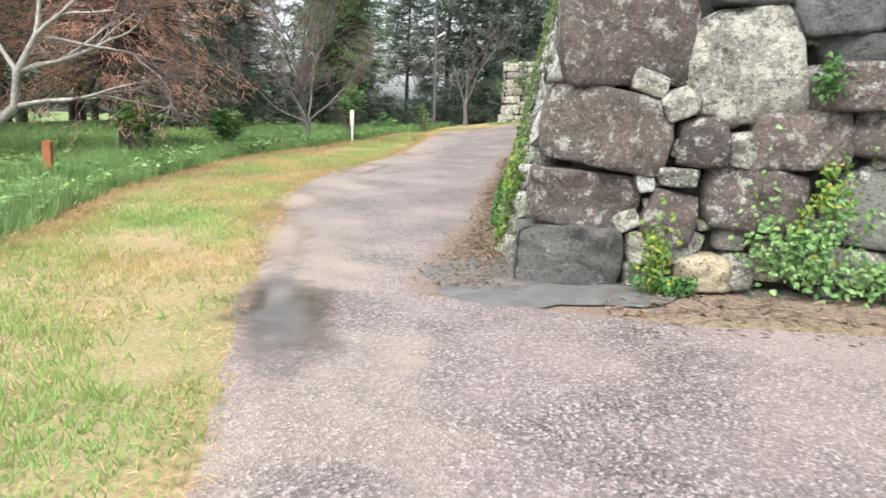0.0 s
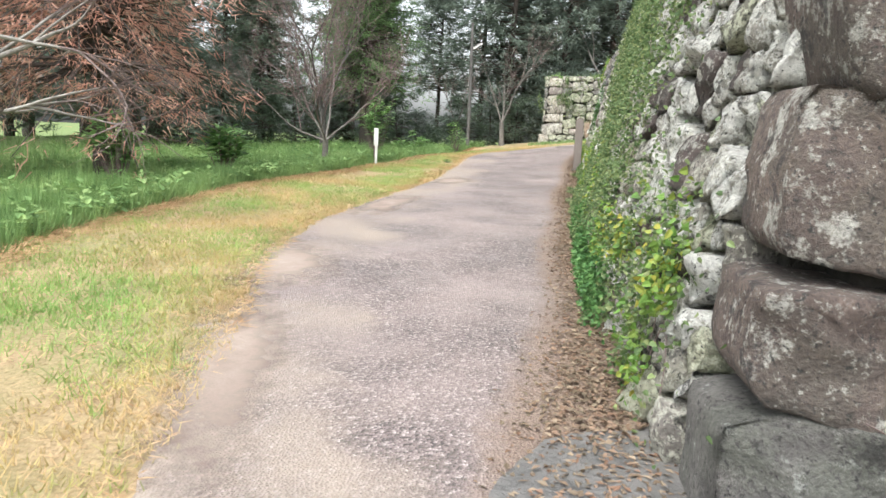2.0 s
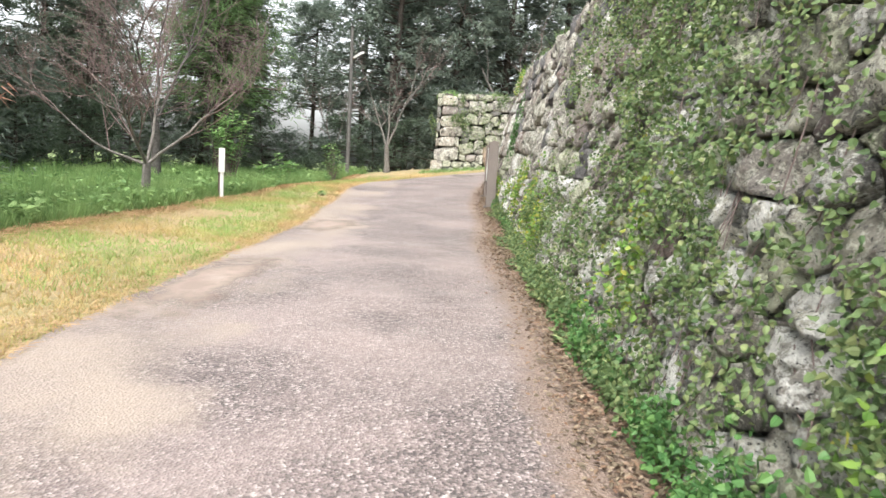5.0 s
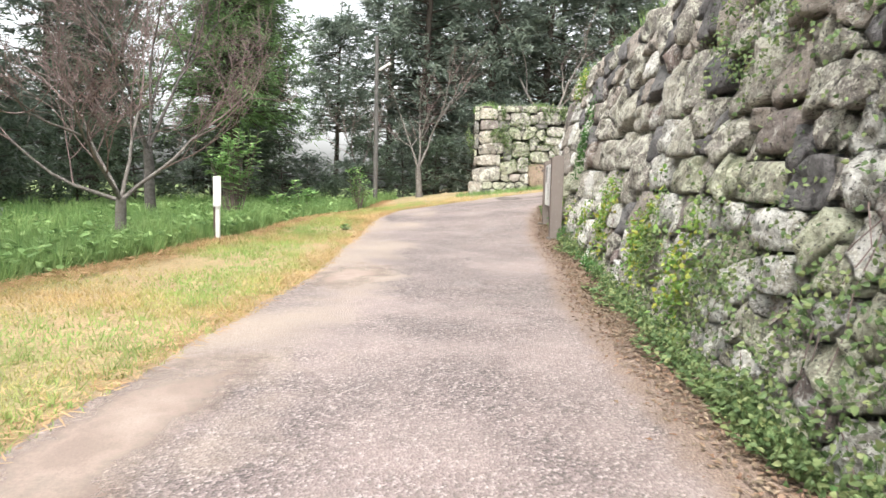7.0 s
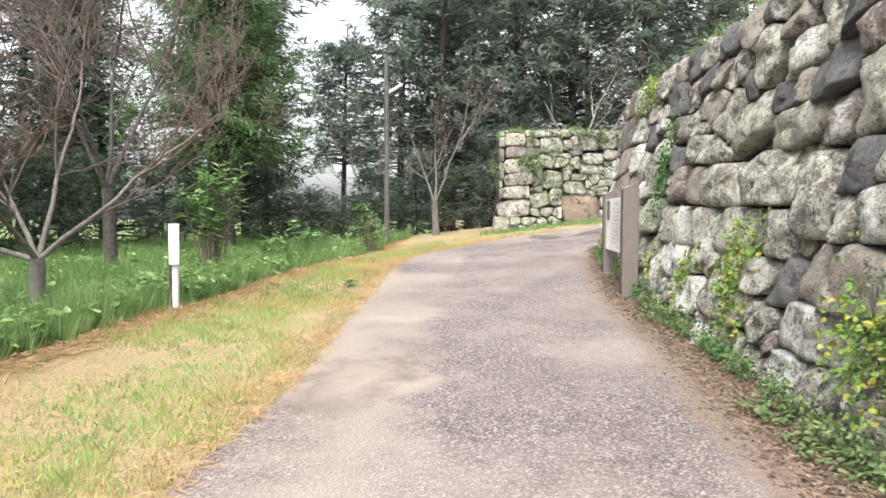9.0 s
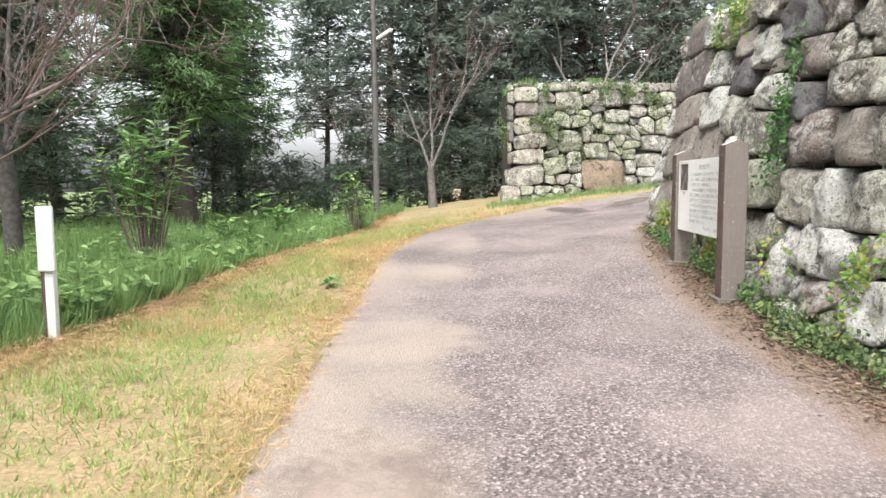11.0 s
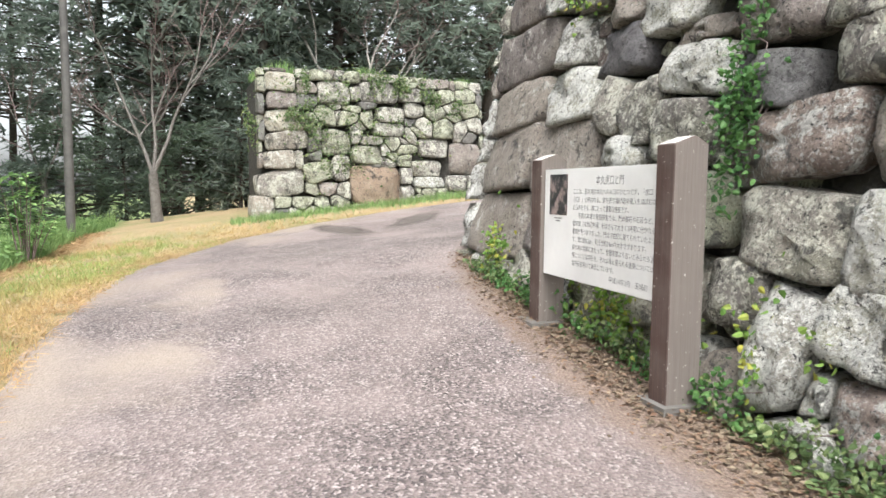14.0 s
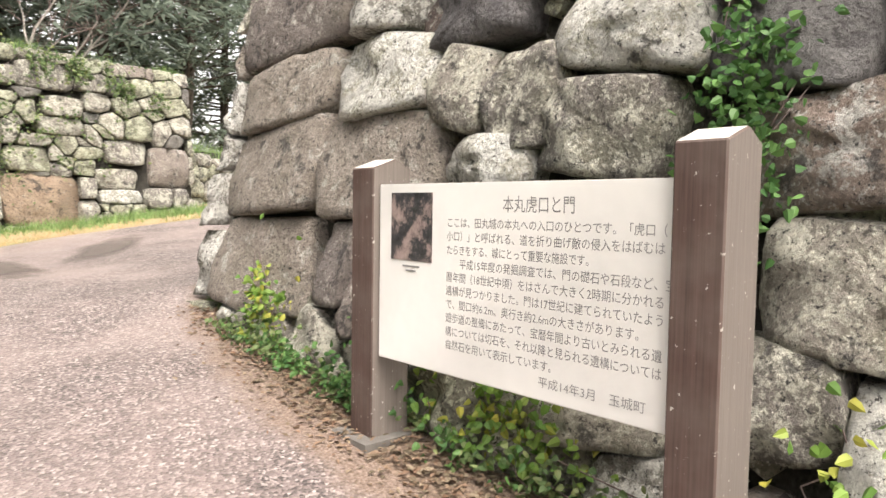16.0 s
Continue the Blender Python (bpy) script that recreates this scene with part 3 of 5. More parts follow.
TOP = line([(5, 4.3), (12, 4.25), (20, 4.2), (27, 4.15), (28.5, 4.15), (30.4, 4.25)])
TOP_N = line([(-1, 4.35), (1.5, 4.45), (5, 4.4)])


def terrace():
    """Core of the stone-faced terrace and its earth top."""
    verts, faces = [], []
    ys = np.arange(6.3, 30.21, 0.4)
    for i, y in enumerate(ys):
        z0, z1 = along(y) - 0.5, TOP(y) - 0.12
        f = lambda z: face(y, z, -0.12)[0]
        s = 0.13 if i == 0 else 0.0
        for x, z in ((f(z0), z0), (f(z1), z1), (f(z1) + 3, z1 + 0.25), (14, z1 + 0.3), (14, z0)):
            verts.append((x, y + s * z, z))
    for i in range(len(ys) - 1):
        for k in range(5):
            a, b = i * 5 + k, i * 5 + (k + 1) % 5
            faces.append((a, b, b + 5, a + 5))
    n = (len(ys) - 1) * 5
    faces += [(4, 3, 2, 1, 0), tuple(range(n, n + 5))]
    slots = [0] * len(faces)
    for i in range(len(faces) - 2):
        if i % 5 in (1, 2):
            slots[i] = 1
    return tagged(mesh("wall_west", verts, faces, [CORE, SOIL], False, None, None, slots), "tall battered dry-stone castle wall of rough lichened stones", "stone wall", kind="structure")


wall_west = terrace()


def slab_wall(name, surface, u0, u1, low, high, thick, label):
    verts = []
    for d in (-0.12, -0.12 - thick):
        for u, v in ((u0, low(u0) - 0.5), (u1, low(u1) - 0.5), (u1, high(u1) - 0.1), (u0, high(u0) - 0.1)):
            verts.append(surface(u, v, d))
    faces = [(0, 1, 2, 3), (7, 6, 5, 4), (0, 4, 5, 1), (1, 5, 6, 2), (2, 6, 7, 3), (3, 7, 4, 0)]
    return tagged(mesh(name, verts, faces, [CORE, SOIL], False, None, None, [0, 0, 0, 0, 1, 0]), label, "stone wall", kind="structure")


low_south = line([(-1, 0.1), (12, 0.1)])
south_left = lambda v: 0.16 + 0.2 * v
wall_south = slab_wall("wall_south", face_south, 0.62, 13.0, low_south, lambda u: 4.3, 0.22, "end face of the castle wall with huge dark boulders")
low_n = line([(-0.5, 1.2), (6, 1.9)])
wall_north = slab_wall("wall_north", face_north, -0.1, 5.0, low_n, TOP_N, 2.6, "freestanding dry-stone wall of pale mossy stones with cut corner blocks")


def face_ne(u, v, d):
    return (5.0 + u * 0.85 + 0.3 * d, 38.0 + u * 0.5 + 0.2 * (v - 1.8) - d, v)


low_ne = line([(0, 1.85), (8, 2.1)])
top_ne = line([(0, 3.1), (1.5, 2.9), (8, 3.3)])
wall_northeast = slab_wall("wall_northeast", face_ne, -0.6, 8.0, low_ne, top_ne, 3.0, "low mossy stone bank beyond the freestanding wall")

# stones of the south face: u, v, width, height, lean, material
SOUTH = [
    (0.60, 0.34, 0.88, 0.54, 0, STONE_GREY), (0.70, 0.85, 0.9, 0.47, -4, STONE_BROWN), (0.86, 1.43, 1.04, 0.66, -8, STONE_BROWN), (1.02, 2.28, 1.14, 0.95, 3, STONE_BROWN),
    (1.95, 1.98, 0.86, 0.92, 8, STONE), (1.44, 1.66, 0.3, 0.26, 25, STONE), (1.66, 1.34, 0.4, 0.42, 0, STONE_BROWN), (1.42, 0.72, 0.44, 0.46, -12, STONE_BROWN),
    (2.12, 0.90, 0.84, 0.54, -5, STONE_BROWN), (2.45, 1.40, 0.84, 0.5, 3, STONE_BROWN), (2.86, 1.84, 0.86, 0.38, 4, STONE_BROWN), (2.66, 2.46, 0.72, 0.44, 5, STONE_SLATE),
]
SOUTH += [
    (3.2, 1.48, 0.7, 0.5, -10, STONE_BROWN), (3.15, 0.86, 0.86, 0.62, -6, STONE_GREY), (1.7, 0.27, 0.46, 0.3, 0, STONE_CREAM), (2.85, 2.14, 0.6, 0.24, 5, STONE_SLATE),
    (1.20, 1.02, 0.15, 0.2, 10, STONE_PALE), (1.46, 1.06, 0.34, 0.16, 0, STONE), (2.2, 2.36, 0.24, 0.2, 10, STONE), (2.0, 2.62, 0.62, 0.3, 3, STONE_SLATE),
]
SOUTH += [
    (1.2, 0.46, 0.24, 0.26, 8, STONE), (1.25, 0.2, 0.34, 0.24, 0, STONE_MOSSY), (1.5, 0.44, 0.2, 0.2, 0, STONE_PALE), (2.0, 0.3, 0.26, 0.3, 0, STONE), (1.2, 1.82, 0.3, 0.2, -20, STONE), (1.72, 1.68, 0.2, 0.2, 0, STONE), (2.0, 1.3, 0.3, 0.3, 0, STONE), (2.9, 0.38, 0.7, 0.3, -4, STONE), (2.3, 0.42, 0.4, 0.34, 5, STONE_MOSSY), (1.92, 0.56, 0.24, 0.18, 0, STONE), (1.12, 2.98, 0.9, 0.42, 2, STONE_BROWN), (1.1, 3.5, 0.96, 0.56, 0, STONE), (1.2, 4.0, 0.9, 0.4, 0, STONE_BROWN),
]


def south_stones():
    rnd = random.Random(5)
    for u, v, w, h, lean, mat in SOUTH:
        corner = u - w / 2 < 0.7
        stone_piece(box_poly(u, v, w, h, lean), face_south, wall_south, mat, 0.08 if corner else 0.14, 0.5 if corner else 0.3, 0.008, 0.042, 1, 40)
    for poly in masonry(0.75, 6.4, low_south, lambda u: 4.3, (0.34, 0.6), (0.4, 0.95), SOUTH, 3):
        stone_piece(poly, face_south, wall_south, pick(rnd, [(STONE_GREY, 3), (STONE_BROWN, 5), (STONE_MOSSY, 1), (STONE_SLATE, 2)]), 0.13, 0.3, 0.016, 0.045)


# stones beside the notice and at the north corner of the long wall: u, v, width, height, lean, material
WEST = [
    (29.35, 2.18, 1.26, 0.66, -6, STONE_CUT), (29.3, 2.77, 1.3, 0.5, -3, STONE_CUT), (29.35, 3.34, 1.4, 0.6, -3, STONE_CUT), (29.5, 3.95, 1.2, 0.5, 0, STONE_CUT), (29.28, 1.5, 1.24, 0.66, 0, STONE_CUT),
    (28.1, 2.16, 1.2, 0.64, 0, STONE_CUT), (28.1, 2.76, 0.85, 0.52, 0, STONE_PALE), (27.4, 2.6, 0.46, 0.48, 12, STONE), (26.95, 2.48, 0.46, 0.52, -8, STONE), (27.18, 2.17, 0.62, 0.3, 0, STONE_PALE),
    (26.47, 2.3, 0.68, 0.48, 6, STONE), (26.4, 2.74, 0.78, 0.38, 8, STONE_PALE), (27.4, 3.05, 0.75, 0.42, 0, STONE_SLATE), (25.69, 2.57, 0.6, 0.34, 8, STONE_SLATE), (25.43, 2.16, 0.96, 0.47, -6, STONE_RUSSET),
    (25.28, 1.65, 0.8, 0.5, 5, STONE), (28.3, 1.56, 0.34, 0.52, 0, STONE_CUT), (28.2, 3.28, 0.78, 0.48, 0, STONE_PALE), (25.6, 1.25, 0.48, 0.4, 0, STONE), (26.8, 3.3, 0.72, 0.42, 0, STONE_PALE), (25.69, 2.98, 0.66, 0.4, 0, STONE_CUT),
]

# the same, nearer the south end
WEST_NEAR = [
    (8.87, 1.29, 0.88, 0.32, 12, STONE_PALE), (8.5, 1.57, 0.52, 0.3, 6, STONE_PALE), (8.98, 1.74, 0.42, 0.22, 15, STONE_PALE), (9.28, 1.64, 0.36, 0.34, -5, STONE_PALE), (9.56, 1.27, 0.5, 0.28, 0, STONE),
    (10.3, 1.22, 0.8, 0.3, -10, STONE), (7.97, 1.46, 0.5, 0.36, -5, STONE_BROWN), (8.95, 1.96, 0.54, 0.22, 18, STONE_PALE), (8.36, 1.9, 0.26, 0.26, 10, STONE_PALE), (8.24, 1.22, 0.3, 0.24, 5, STONE_PALE),
    (7.85, 1.17, 0.44, 0.16, -5, STONE_PALE), (8.33, 0.91, 0.3, 0.27, 0, STONE_PALE), (8.87, 0.9, 0.45, 0.2, -10, STONE_BROWN), (7.92, 0.98, 0.39, 0.17, -5, STONE_PALE), (10.05, 1.5, 0.7, 0.18, 0, STONE),
]
WEST_MID = [
    (16.7, 1.36, 0.75, 0.25, 0, STONE_PALE), (16.49, 1.09, 0.64, 0.23, -5, STONE_PALE), (19.5, 2.69, 0.9, 0.6, 0, STONE), (19.3, 2.13, 0.9, 0.42, 0, STONE), (16.92, 2.0, 0.53, 0.3, 0, STONE_CUT),
    (16.93, 2.38, 0.53, 0.4, -5, STONE_CUT), (17.75, 2.45, 1.0, 0.5, -8, STONE), (18.68, 2.65, 0.6, 0.45, -15, STONE_SLATE), (19.3, 3.4, 0.8, 0.6, 0, STONE_SLATE), (18.9, 1.74, 1.2, 0.34, 0, STONE_MOSSY), (17.05, 1.66, 0.7, 0.28, 0, STONE_MOSSY),
]
WEST_FAR = [
    (22.13, 2.12, 1.46, 0.52, 0, STONE), (20.53, 1.31, 1.22, 0.48, 3, STONE_CUT), (20.05, 1.78, 0.7, 0.4, -5, STONE_PALE), (20.76, 0.88, 1.15, 0.38, 0, STONE_PALE), (23.5, 2.11, 1.2, 0.47, 0, STONE),
    (24.55, 2.14, 0.7, 0.46, 0, STONE_CUT), (21.84, 1.6, 0.9, 0.44, 0, STONE), (21.4, 1.2, 0.44, 0.4, 0, STONE_SLATE), (22.95, 1.6, 1.1, 0.46, 0, STONE), (24.1, 1.62, 1.0, 0.48, 0, STONE),
    (20.6, 2.12, 0.7, 0.38, 0, STONE_SLATE), (20.5, 2.67, 0.8, 0.62, -10, STONE), (22.0, 2.56, 1.2, 0.38, -5, STONE), (22.1, 3.28, 0.9, 0.4, -5, STONE_PALE), (21.35, 2.95, 0.72, 0.4, -10, STONE_SLATE), (23.1, 2.75, 0.8, 0.46, -20, STONE),
]
WEST += WEST_NEAR + WEST_MID + WEST_FAR + [(24.5, 1.15, 0.9, 0.38, 10, STONE_PALE), (24.75, 2.62, 0.9, 0.34, 3, STONE), (26.3, 1.75, 0.9, 0.5, 0, STONE_MOSSY), (26.4, 1.2, 0.9, 0.5, 0, STONE), (27.4, 1.6, 1.0, 0.6, 0, STONE_MOSSY)]


def west_stones():
    rnd = random.Random(8)
    for u, v, w, h, lean, mat in WEST:
        cut = mat is STONE_CUT and u > 28
        stone_piece(box_poly(u, v, w, h, lean), face, wall_west, mat, 0.1 if cut else 0.13, 0.45 if u > 29.2 else 0.3, 0.005, 0.02 if cut else 0.042, 1, 36, None, 0.25 if cut else 0.85)
    low = lambda u: along(u)
    polys = masonry(6.55, 30.2, low, TOP, (0.3, 0.54), (0.36, 0.9), WEST, 11, (18.6, (0.2, 0.38), (0.26, 0.62)))
    high_table = [(STONE, 6), (STONE_SLATE, 2), (STONE_CUT, 3), (STONE_RUSSET, 2), (STONE_PALE, 1)]
    table = [(STONE, 5), (STONE_PALE, 6), (STONE_MOSSY, 3), (STONE_CUT, 1), (STONE_RUSSET, 1)]
    near_table = [(STONE, 4), (STONE_PALE, 8), (STONE_MOSSY, 2), (STONE_BROWN, 1)]
    polys.sort(key=lambda p: sum(q[1] - along(q[0]) for q in p) / len(p))
    joined = {}
    for i, poly in enumerate(polys):
        u, v = poly[0]
        kinds = near_table if u < 14 else (high_table if v - along(u) > 1.5 else table)
        stone_piece(poly, face, wall_west, pick(rnd, kinds), 0.17, 0.3, 0.018, 0.055, 1, 20, joined if i > 270 else None)
    for mat, (v, f) in joined.items():
        tagged(mesh("upper_stones", v, f, mat, True, wall_west), kind="stuff")


def north_stones():
    rnd = random.Random(9)
    corner = [
        (0.3, 4.12, 0.62, 0.4, 0, STONE_WARM), (0.31, 3.73, 0.62, 0.36, 0, STONE_CUT), (0.37, 3.29, 0.84, 0.46, 6, STONE_WARM), (0.4, 2.87, 0.88, 0.38, 6, STONE_WARM),
        (0.23, 2.46, 0.67, 0.38, 3, STONE_WARM), (0.27, 1.97, 0.98, 0.56, 12, STONE), (-0.12, 1.42, 0.46, 0.52, 0, STONE_WARM),
    ]
    inner = [
        (2.33, 1.94, 1.17, 0.8, 0, STONE_TAN), (4.55, 2.58, 0.72, 0.72, -3, STONE_CUT), (2.14, 2.62, 0.66, 0.42, 0, STONE_MOSSY), (1.47, 2.87, 0.64, 0.52, 0, STONE_MOSSY), (3.74, 2.82, 0.74, 0.42, 0, STONE),
        (3.56, 2.34, 0.73, 0.36, 0, STONE), (3.62, 2.03, 0.74, 0.24, 0, STONE_PALE), (1.05, 2.22, 0.62, 0.44, 18, STONE_MOSSY), (2.5, 4.01, 0.86, 0.46, 0, STONE), (2.75, 3.52, 0.63, 0.33, 0, STONE),
        (2.69, 3.19, 0.75, 0.3, 0, STONE), (1.45, 3.94, 0.7, 0.5, 0, STONE), (4.3, 2.02, 0.5, 0.36, 0, STONE),
    ]
    fixed = corner + inner
    for u, v, w, h, lean, mat in corner:
        stone_piece(box_poly(u, v, w, h, lean), face_north, wall_north, mat, 0.06, 0.7, 0.006, 0.02, 1, 24)
    for u, v, w, h, lean, mat in inner:
        stone_piece(box_poly(u, v, w, h, lean), face_north, wall_north, mat, 0.1, 0.3, 0.006, 0.025, 1, 24)
    for poly in masonry(-0.2, 5.0, low_n, TOP_N, (0.22, 0.4), (0.26, 0.6), fixed, 4):
        stone_piece(poly, face_north, wall_north, pick(rnd, [(STONE, 4), (STONE_MOSSY, 4), (STONE_CUT, 1), (STONE_GREY, 2)]), 0.1, 0.25, 0.012, 0.03, 1, 18)


def northeast_stones():
    rnd = random.Random(14)
    for poly in masonry(-0.5, 6.0, low_ne, top_ne, (0.3, 0.45), (0.35, 0.7), (), 6):
        stone_piece(poly, face_ne, wall_northeast, pick(rnd, [(STONE, 3), (STONE_MOSSY, 5)]), 0.1, 0.25, 0.012, 0.03, 1, 16)


def chinking(surface, parent, u0, u1, low, high, count, seed):
    """Small stones wedged deep in the joints."""
    rnd = random.Random(seed)
    joined = {}
    for _ in range(count):
        u = rnd.uniform(u0, u1)
        v = rnd.uniform(low(u), high(u) - 0.1)
        w = rnd.uniform(0.1, 0.24)
        sunk = lambda a, b, d: surface(a, b, d - 0.05)
        stone_piece(box_poly(u, v, w, w * rnd.uniform(0.6, 1), rnd.uniform(-40, 40)), sunk, parent, rnd.choice([STONE, STONE_MOSSY, STONE_BROWN]), 0.07, 0.1, 0.004, 0.015, 1, 10, joined)
    for mat, (v, f) in joined.items():
        tagged(mesh("chinking_stones", v, f, mat, True, parent), kind="stuff")


# ---- trees ----
def limb_points(p, way, length, bend, steps, rise=0.0):
    pts, d = [p.copy()], way.normalized()
    for _ in range(steps):
        d = (d + Vector((random.uniform(-bend, bend), random.uniform(-bend, bend), random.uniform(-bend, bend) + rise))).normalized()
        pts.append(pts[-1] + d * length / steps)
    return pts, d


def branch(soup, twigs, p, way, length, radius, depth, rise=0.05, spread_angle=0.75, fork=(3, 4)):
    pts, d = limb_points(p, way, length, 0.16, 5, rise)
    last = depth == 0
    (twigs if radius < 0.022 else soup).tube(pts, [radius * (1 - 0.5 * i / 5) if not last else radius * (1 - 0.85 * i / 5) for i in range(6)], 7 if radius > 0.05 else (5 if radius > 0.02 else 3))
    if last:
        return
    for k in range(random.randint(*fork)):
        at = pts[random.randint(2, 5)] if k else pts[5]
        turn = Vector((random.uniform(-1, 1), random.uniform(-1, 1), random.uniform(-0.5, 0.8))) * spread_angle
        branch(soup, twigs, at, (d + turn), length * random.uniform(0.55, 0.82), radius * random.uniform(0.42, 0.6), depth - 1, rise, spread_angle, fork)
    if depth <= 2:
        for _ in range(4):
            at = pts[random.randint(1, 5)]
            q, _d = limb_points(at, d + Vector((random.gauss(0, 0.7), random.gauss(0, 0.7), random.gauss(0, 0.5))), length * random.uniform(0.3, 0.7), 0.2, 3, rise)
            twigs.tube(q, [0.006, 0.005, 0.004, 0.002], 3)


def bare_tree(x, y, limbs, height, radius, seed, label, depth=4, mat=BARK, stem=0.8):
    random.seed(seed)
    base = holder("bare_tree", x, y, g(x, y) - 0.05)
    soup, twigs = Soup(), Soup()
    pts, d = limb_points(Vector((0, 0, 0)), Vector((0, 0, 1)), stem, 0.06, 4)
    soup.tube(pts, [radius * 1.35, radius * 1.08, radius, radius * 0.98, radius * 0.9], 10)
    for a, tilt, k in limbs:
        w = Vector((math.cos(radians(a)) * math.sin(radians(tilt)), math.sin(radians(a)) * math.sin(radians(tilt)), math.cos(radians(tilt))))
        branch(soup, twigs, pts[-1] - d * 0.05, w, height * k, radius * 0.42, depth, 0.03, 0.8)
    soup.build("trunk", mat, base)
    twigs.build("twigs", BARK_TWIG, base)
    return tagged(base, label, "tree")


def conifer(name, height, radius, crown_from, width, sprays, needle, seed, spray=0.4, droop=0.25, bark=BARK_DARK, ragged=0.5, thin=0.2, taper=0.75):
    """A conifer at the origin: trunk, limbs and a crown of drooping sprays."""
    random.seed(seed)
    base = holder(name, 0, 0, 0)
    trunk, leaves = Soup(), Soup()
    pts, _ = limb_points(Vector((0, 0, -0.3)), Vector((0, 0, 1)), height, 0.025, 10)
    trunk.tube(pts, [radius * (1.25 if i == 0 else 1 - 0.085 * i) for i in range(11)], 9)
    n = int(sprays / 60)
    for i in range(n):
        f = (i + random.random()) / n
        z = crown_from + (height - crown_from) * f
        reach = width * (1 - f) ** taper * random.uniform(1 - ragged, 1.1) + 0.25
        a = random.uniform(0, 6.283)
        w = Vector((math.cos(a), math.sin(a), 0.25 - droop * random.random() * 1.4))
        k = min(9, max(0, z / height * 10))
        start = pts[int(k)].lerp(pts[int(k) + 1], k - int(k))
        limb, d = limb_points(start, w, reach, 0.14, 4, -droop * 0.12)
        trunk.tube([limb[0], limb[2], limb[4]], [0.05 * (1 - f) + 0.012, 0.022, 0.006], 3)
        tone0 = random.random()
        for k in range(60):
            if k % 10 == 0:
                s = random.uniform(0.3, 0.999)
                heart = limb[int(s * 4)].lerp(limb[int(s * 4) + 1], s * 4 - int(s * 4)) + Vector((random.gauss(0, 0.3), random.gauss(0, 0.3), random.gauss(0, 0.16)))
                tone0 = random.random()
            q = heart + Vector((random.gauss(0, 0.15), random.gauss(0, 0.15), random.gauss(0, 0.09))) * (0.4 + 0.6 * spray / 0.4)
            o = Vector((d.x + random.gauss(0, 0.7), d.y + random.gauss(0, 0.7), random.gauss(-droop, 0.45)))
            leaves.needle(q, o, Vector((random.gauss(0, 1), random.gauss(0, 1), 0.2)), spray * random.uniform(0.6, 1.3), spray * thin, min(1, max(0, tone0 * 0.6 + random.uniform(0, 0.4))))
    trunk.build("trunk", bark, base)
    leaves.build("foliage", needle, base, smooth=False)
    return base


WOOD_LABEL = "tall dark evergreen conifer at the edge of the wood"


def woods():
    kinds = [
        conifer("conifer", 15, 0.24, 3.2, 3.2, 9000, NEEDLE_HAZY, 21, 0.36, 0.25, thin=0.23),
        conifer("conifer", 17, 0.27, 4.5, 3.8, 9600, NEEDLE_BLUE_HAZY, 22, 0.42, 0.15, ragged=0.6, taper=0.4, thin=0.26),
        conifer("conifer", 13, 0.2, 1.0, 2.9, 9000, NEEDLE_HAZY, 23, 0.36, 0.3, thin=0.23),
        conifer("conifer", 16, 0.22, 2.0, 3.6, 9600, NEEDLE_BLUE_HAZY, 24, 0.42, 0.2, ragged=0.6, taper=0.45, thin=0.26),
    ]
    rnd = random.Random(77)
    spots = []
    for i in range(700):
        x, y = rnd.uniform(-30, -4), rnd.uniform(27, 50)
        if len(spots) > 19:
            break
        if x > -4.6 and y < 42.5 or x > -12.5 and y < 38:
            continue
        if abs(x + 5.8 + (y - 42) * 0.22) < 3.0 and y > 36:
            continue
        if x > 6 and y < 44:
            continue
        if any((x - a) ** 2 + (y - b) ** 2 < 4.5 for a, b in spots):
            continue
        spots.append((x, y))
    for x, y in [(-2.2, 46.5), (0.8, 45.5), (3.6, 47.5), (6.4, 46), (9.5, 47.5), (-0.8, 51), (2.4, 52), (5.5, 51.5), (8.6, 53), (12.5, 50), (-1.6, 54.5), (-4.0, 48.6), (-12.2, 47), (-10.9, 42.6), (-18, 14), (-21, 20), (-22, 26), (-24, 11), (-19, 8), (-14.5, 26.5), (-27, 18), (-28, 6), (-23, 2)]:
        spots.append((x, y))
    first = set()
    for i, (x, y) in enumerate(spots):
        k = i % 4 if x < -6 else (1, 3)[i % 2]
        s = rnd.uniform(0.85, 1.2)
        m = pose(x, y, g(x, y), 0, 0, rnd.uniform(0, 360))
        ob = kinds[k]
        if k in first:
            ob = copy_thing(kinds[k], m)
        else:
            ob.matrix_basis = m
            first.add(k)
        tagged(ob, WOOD_LABEL, "tree", "conifers of the wood")


woods()


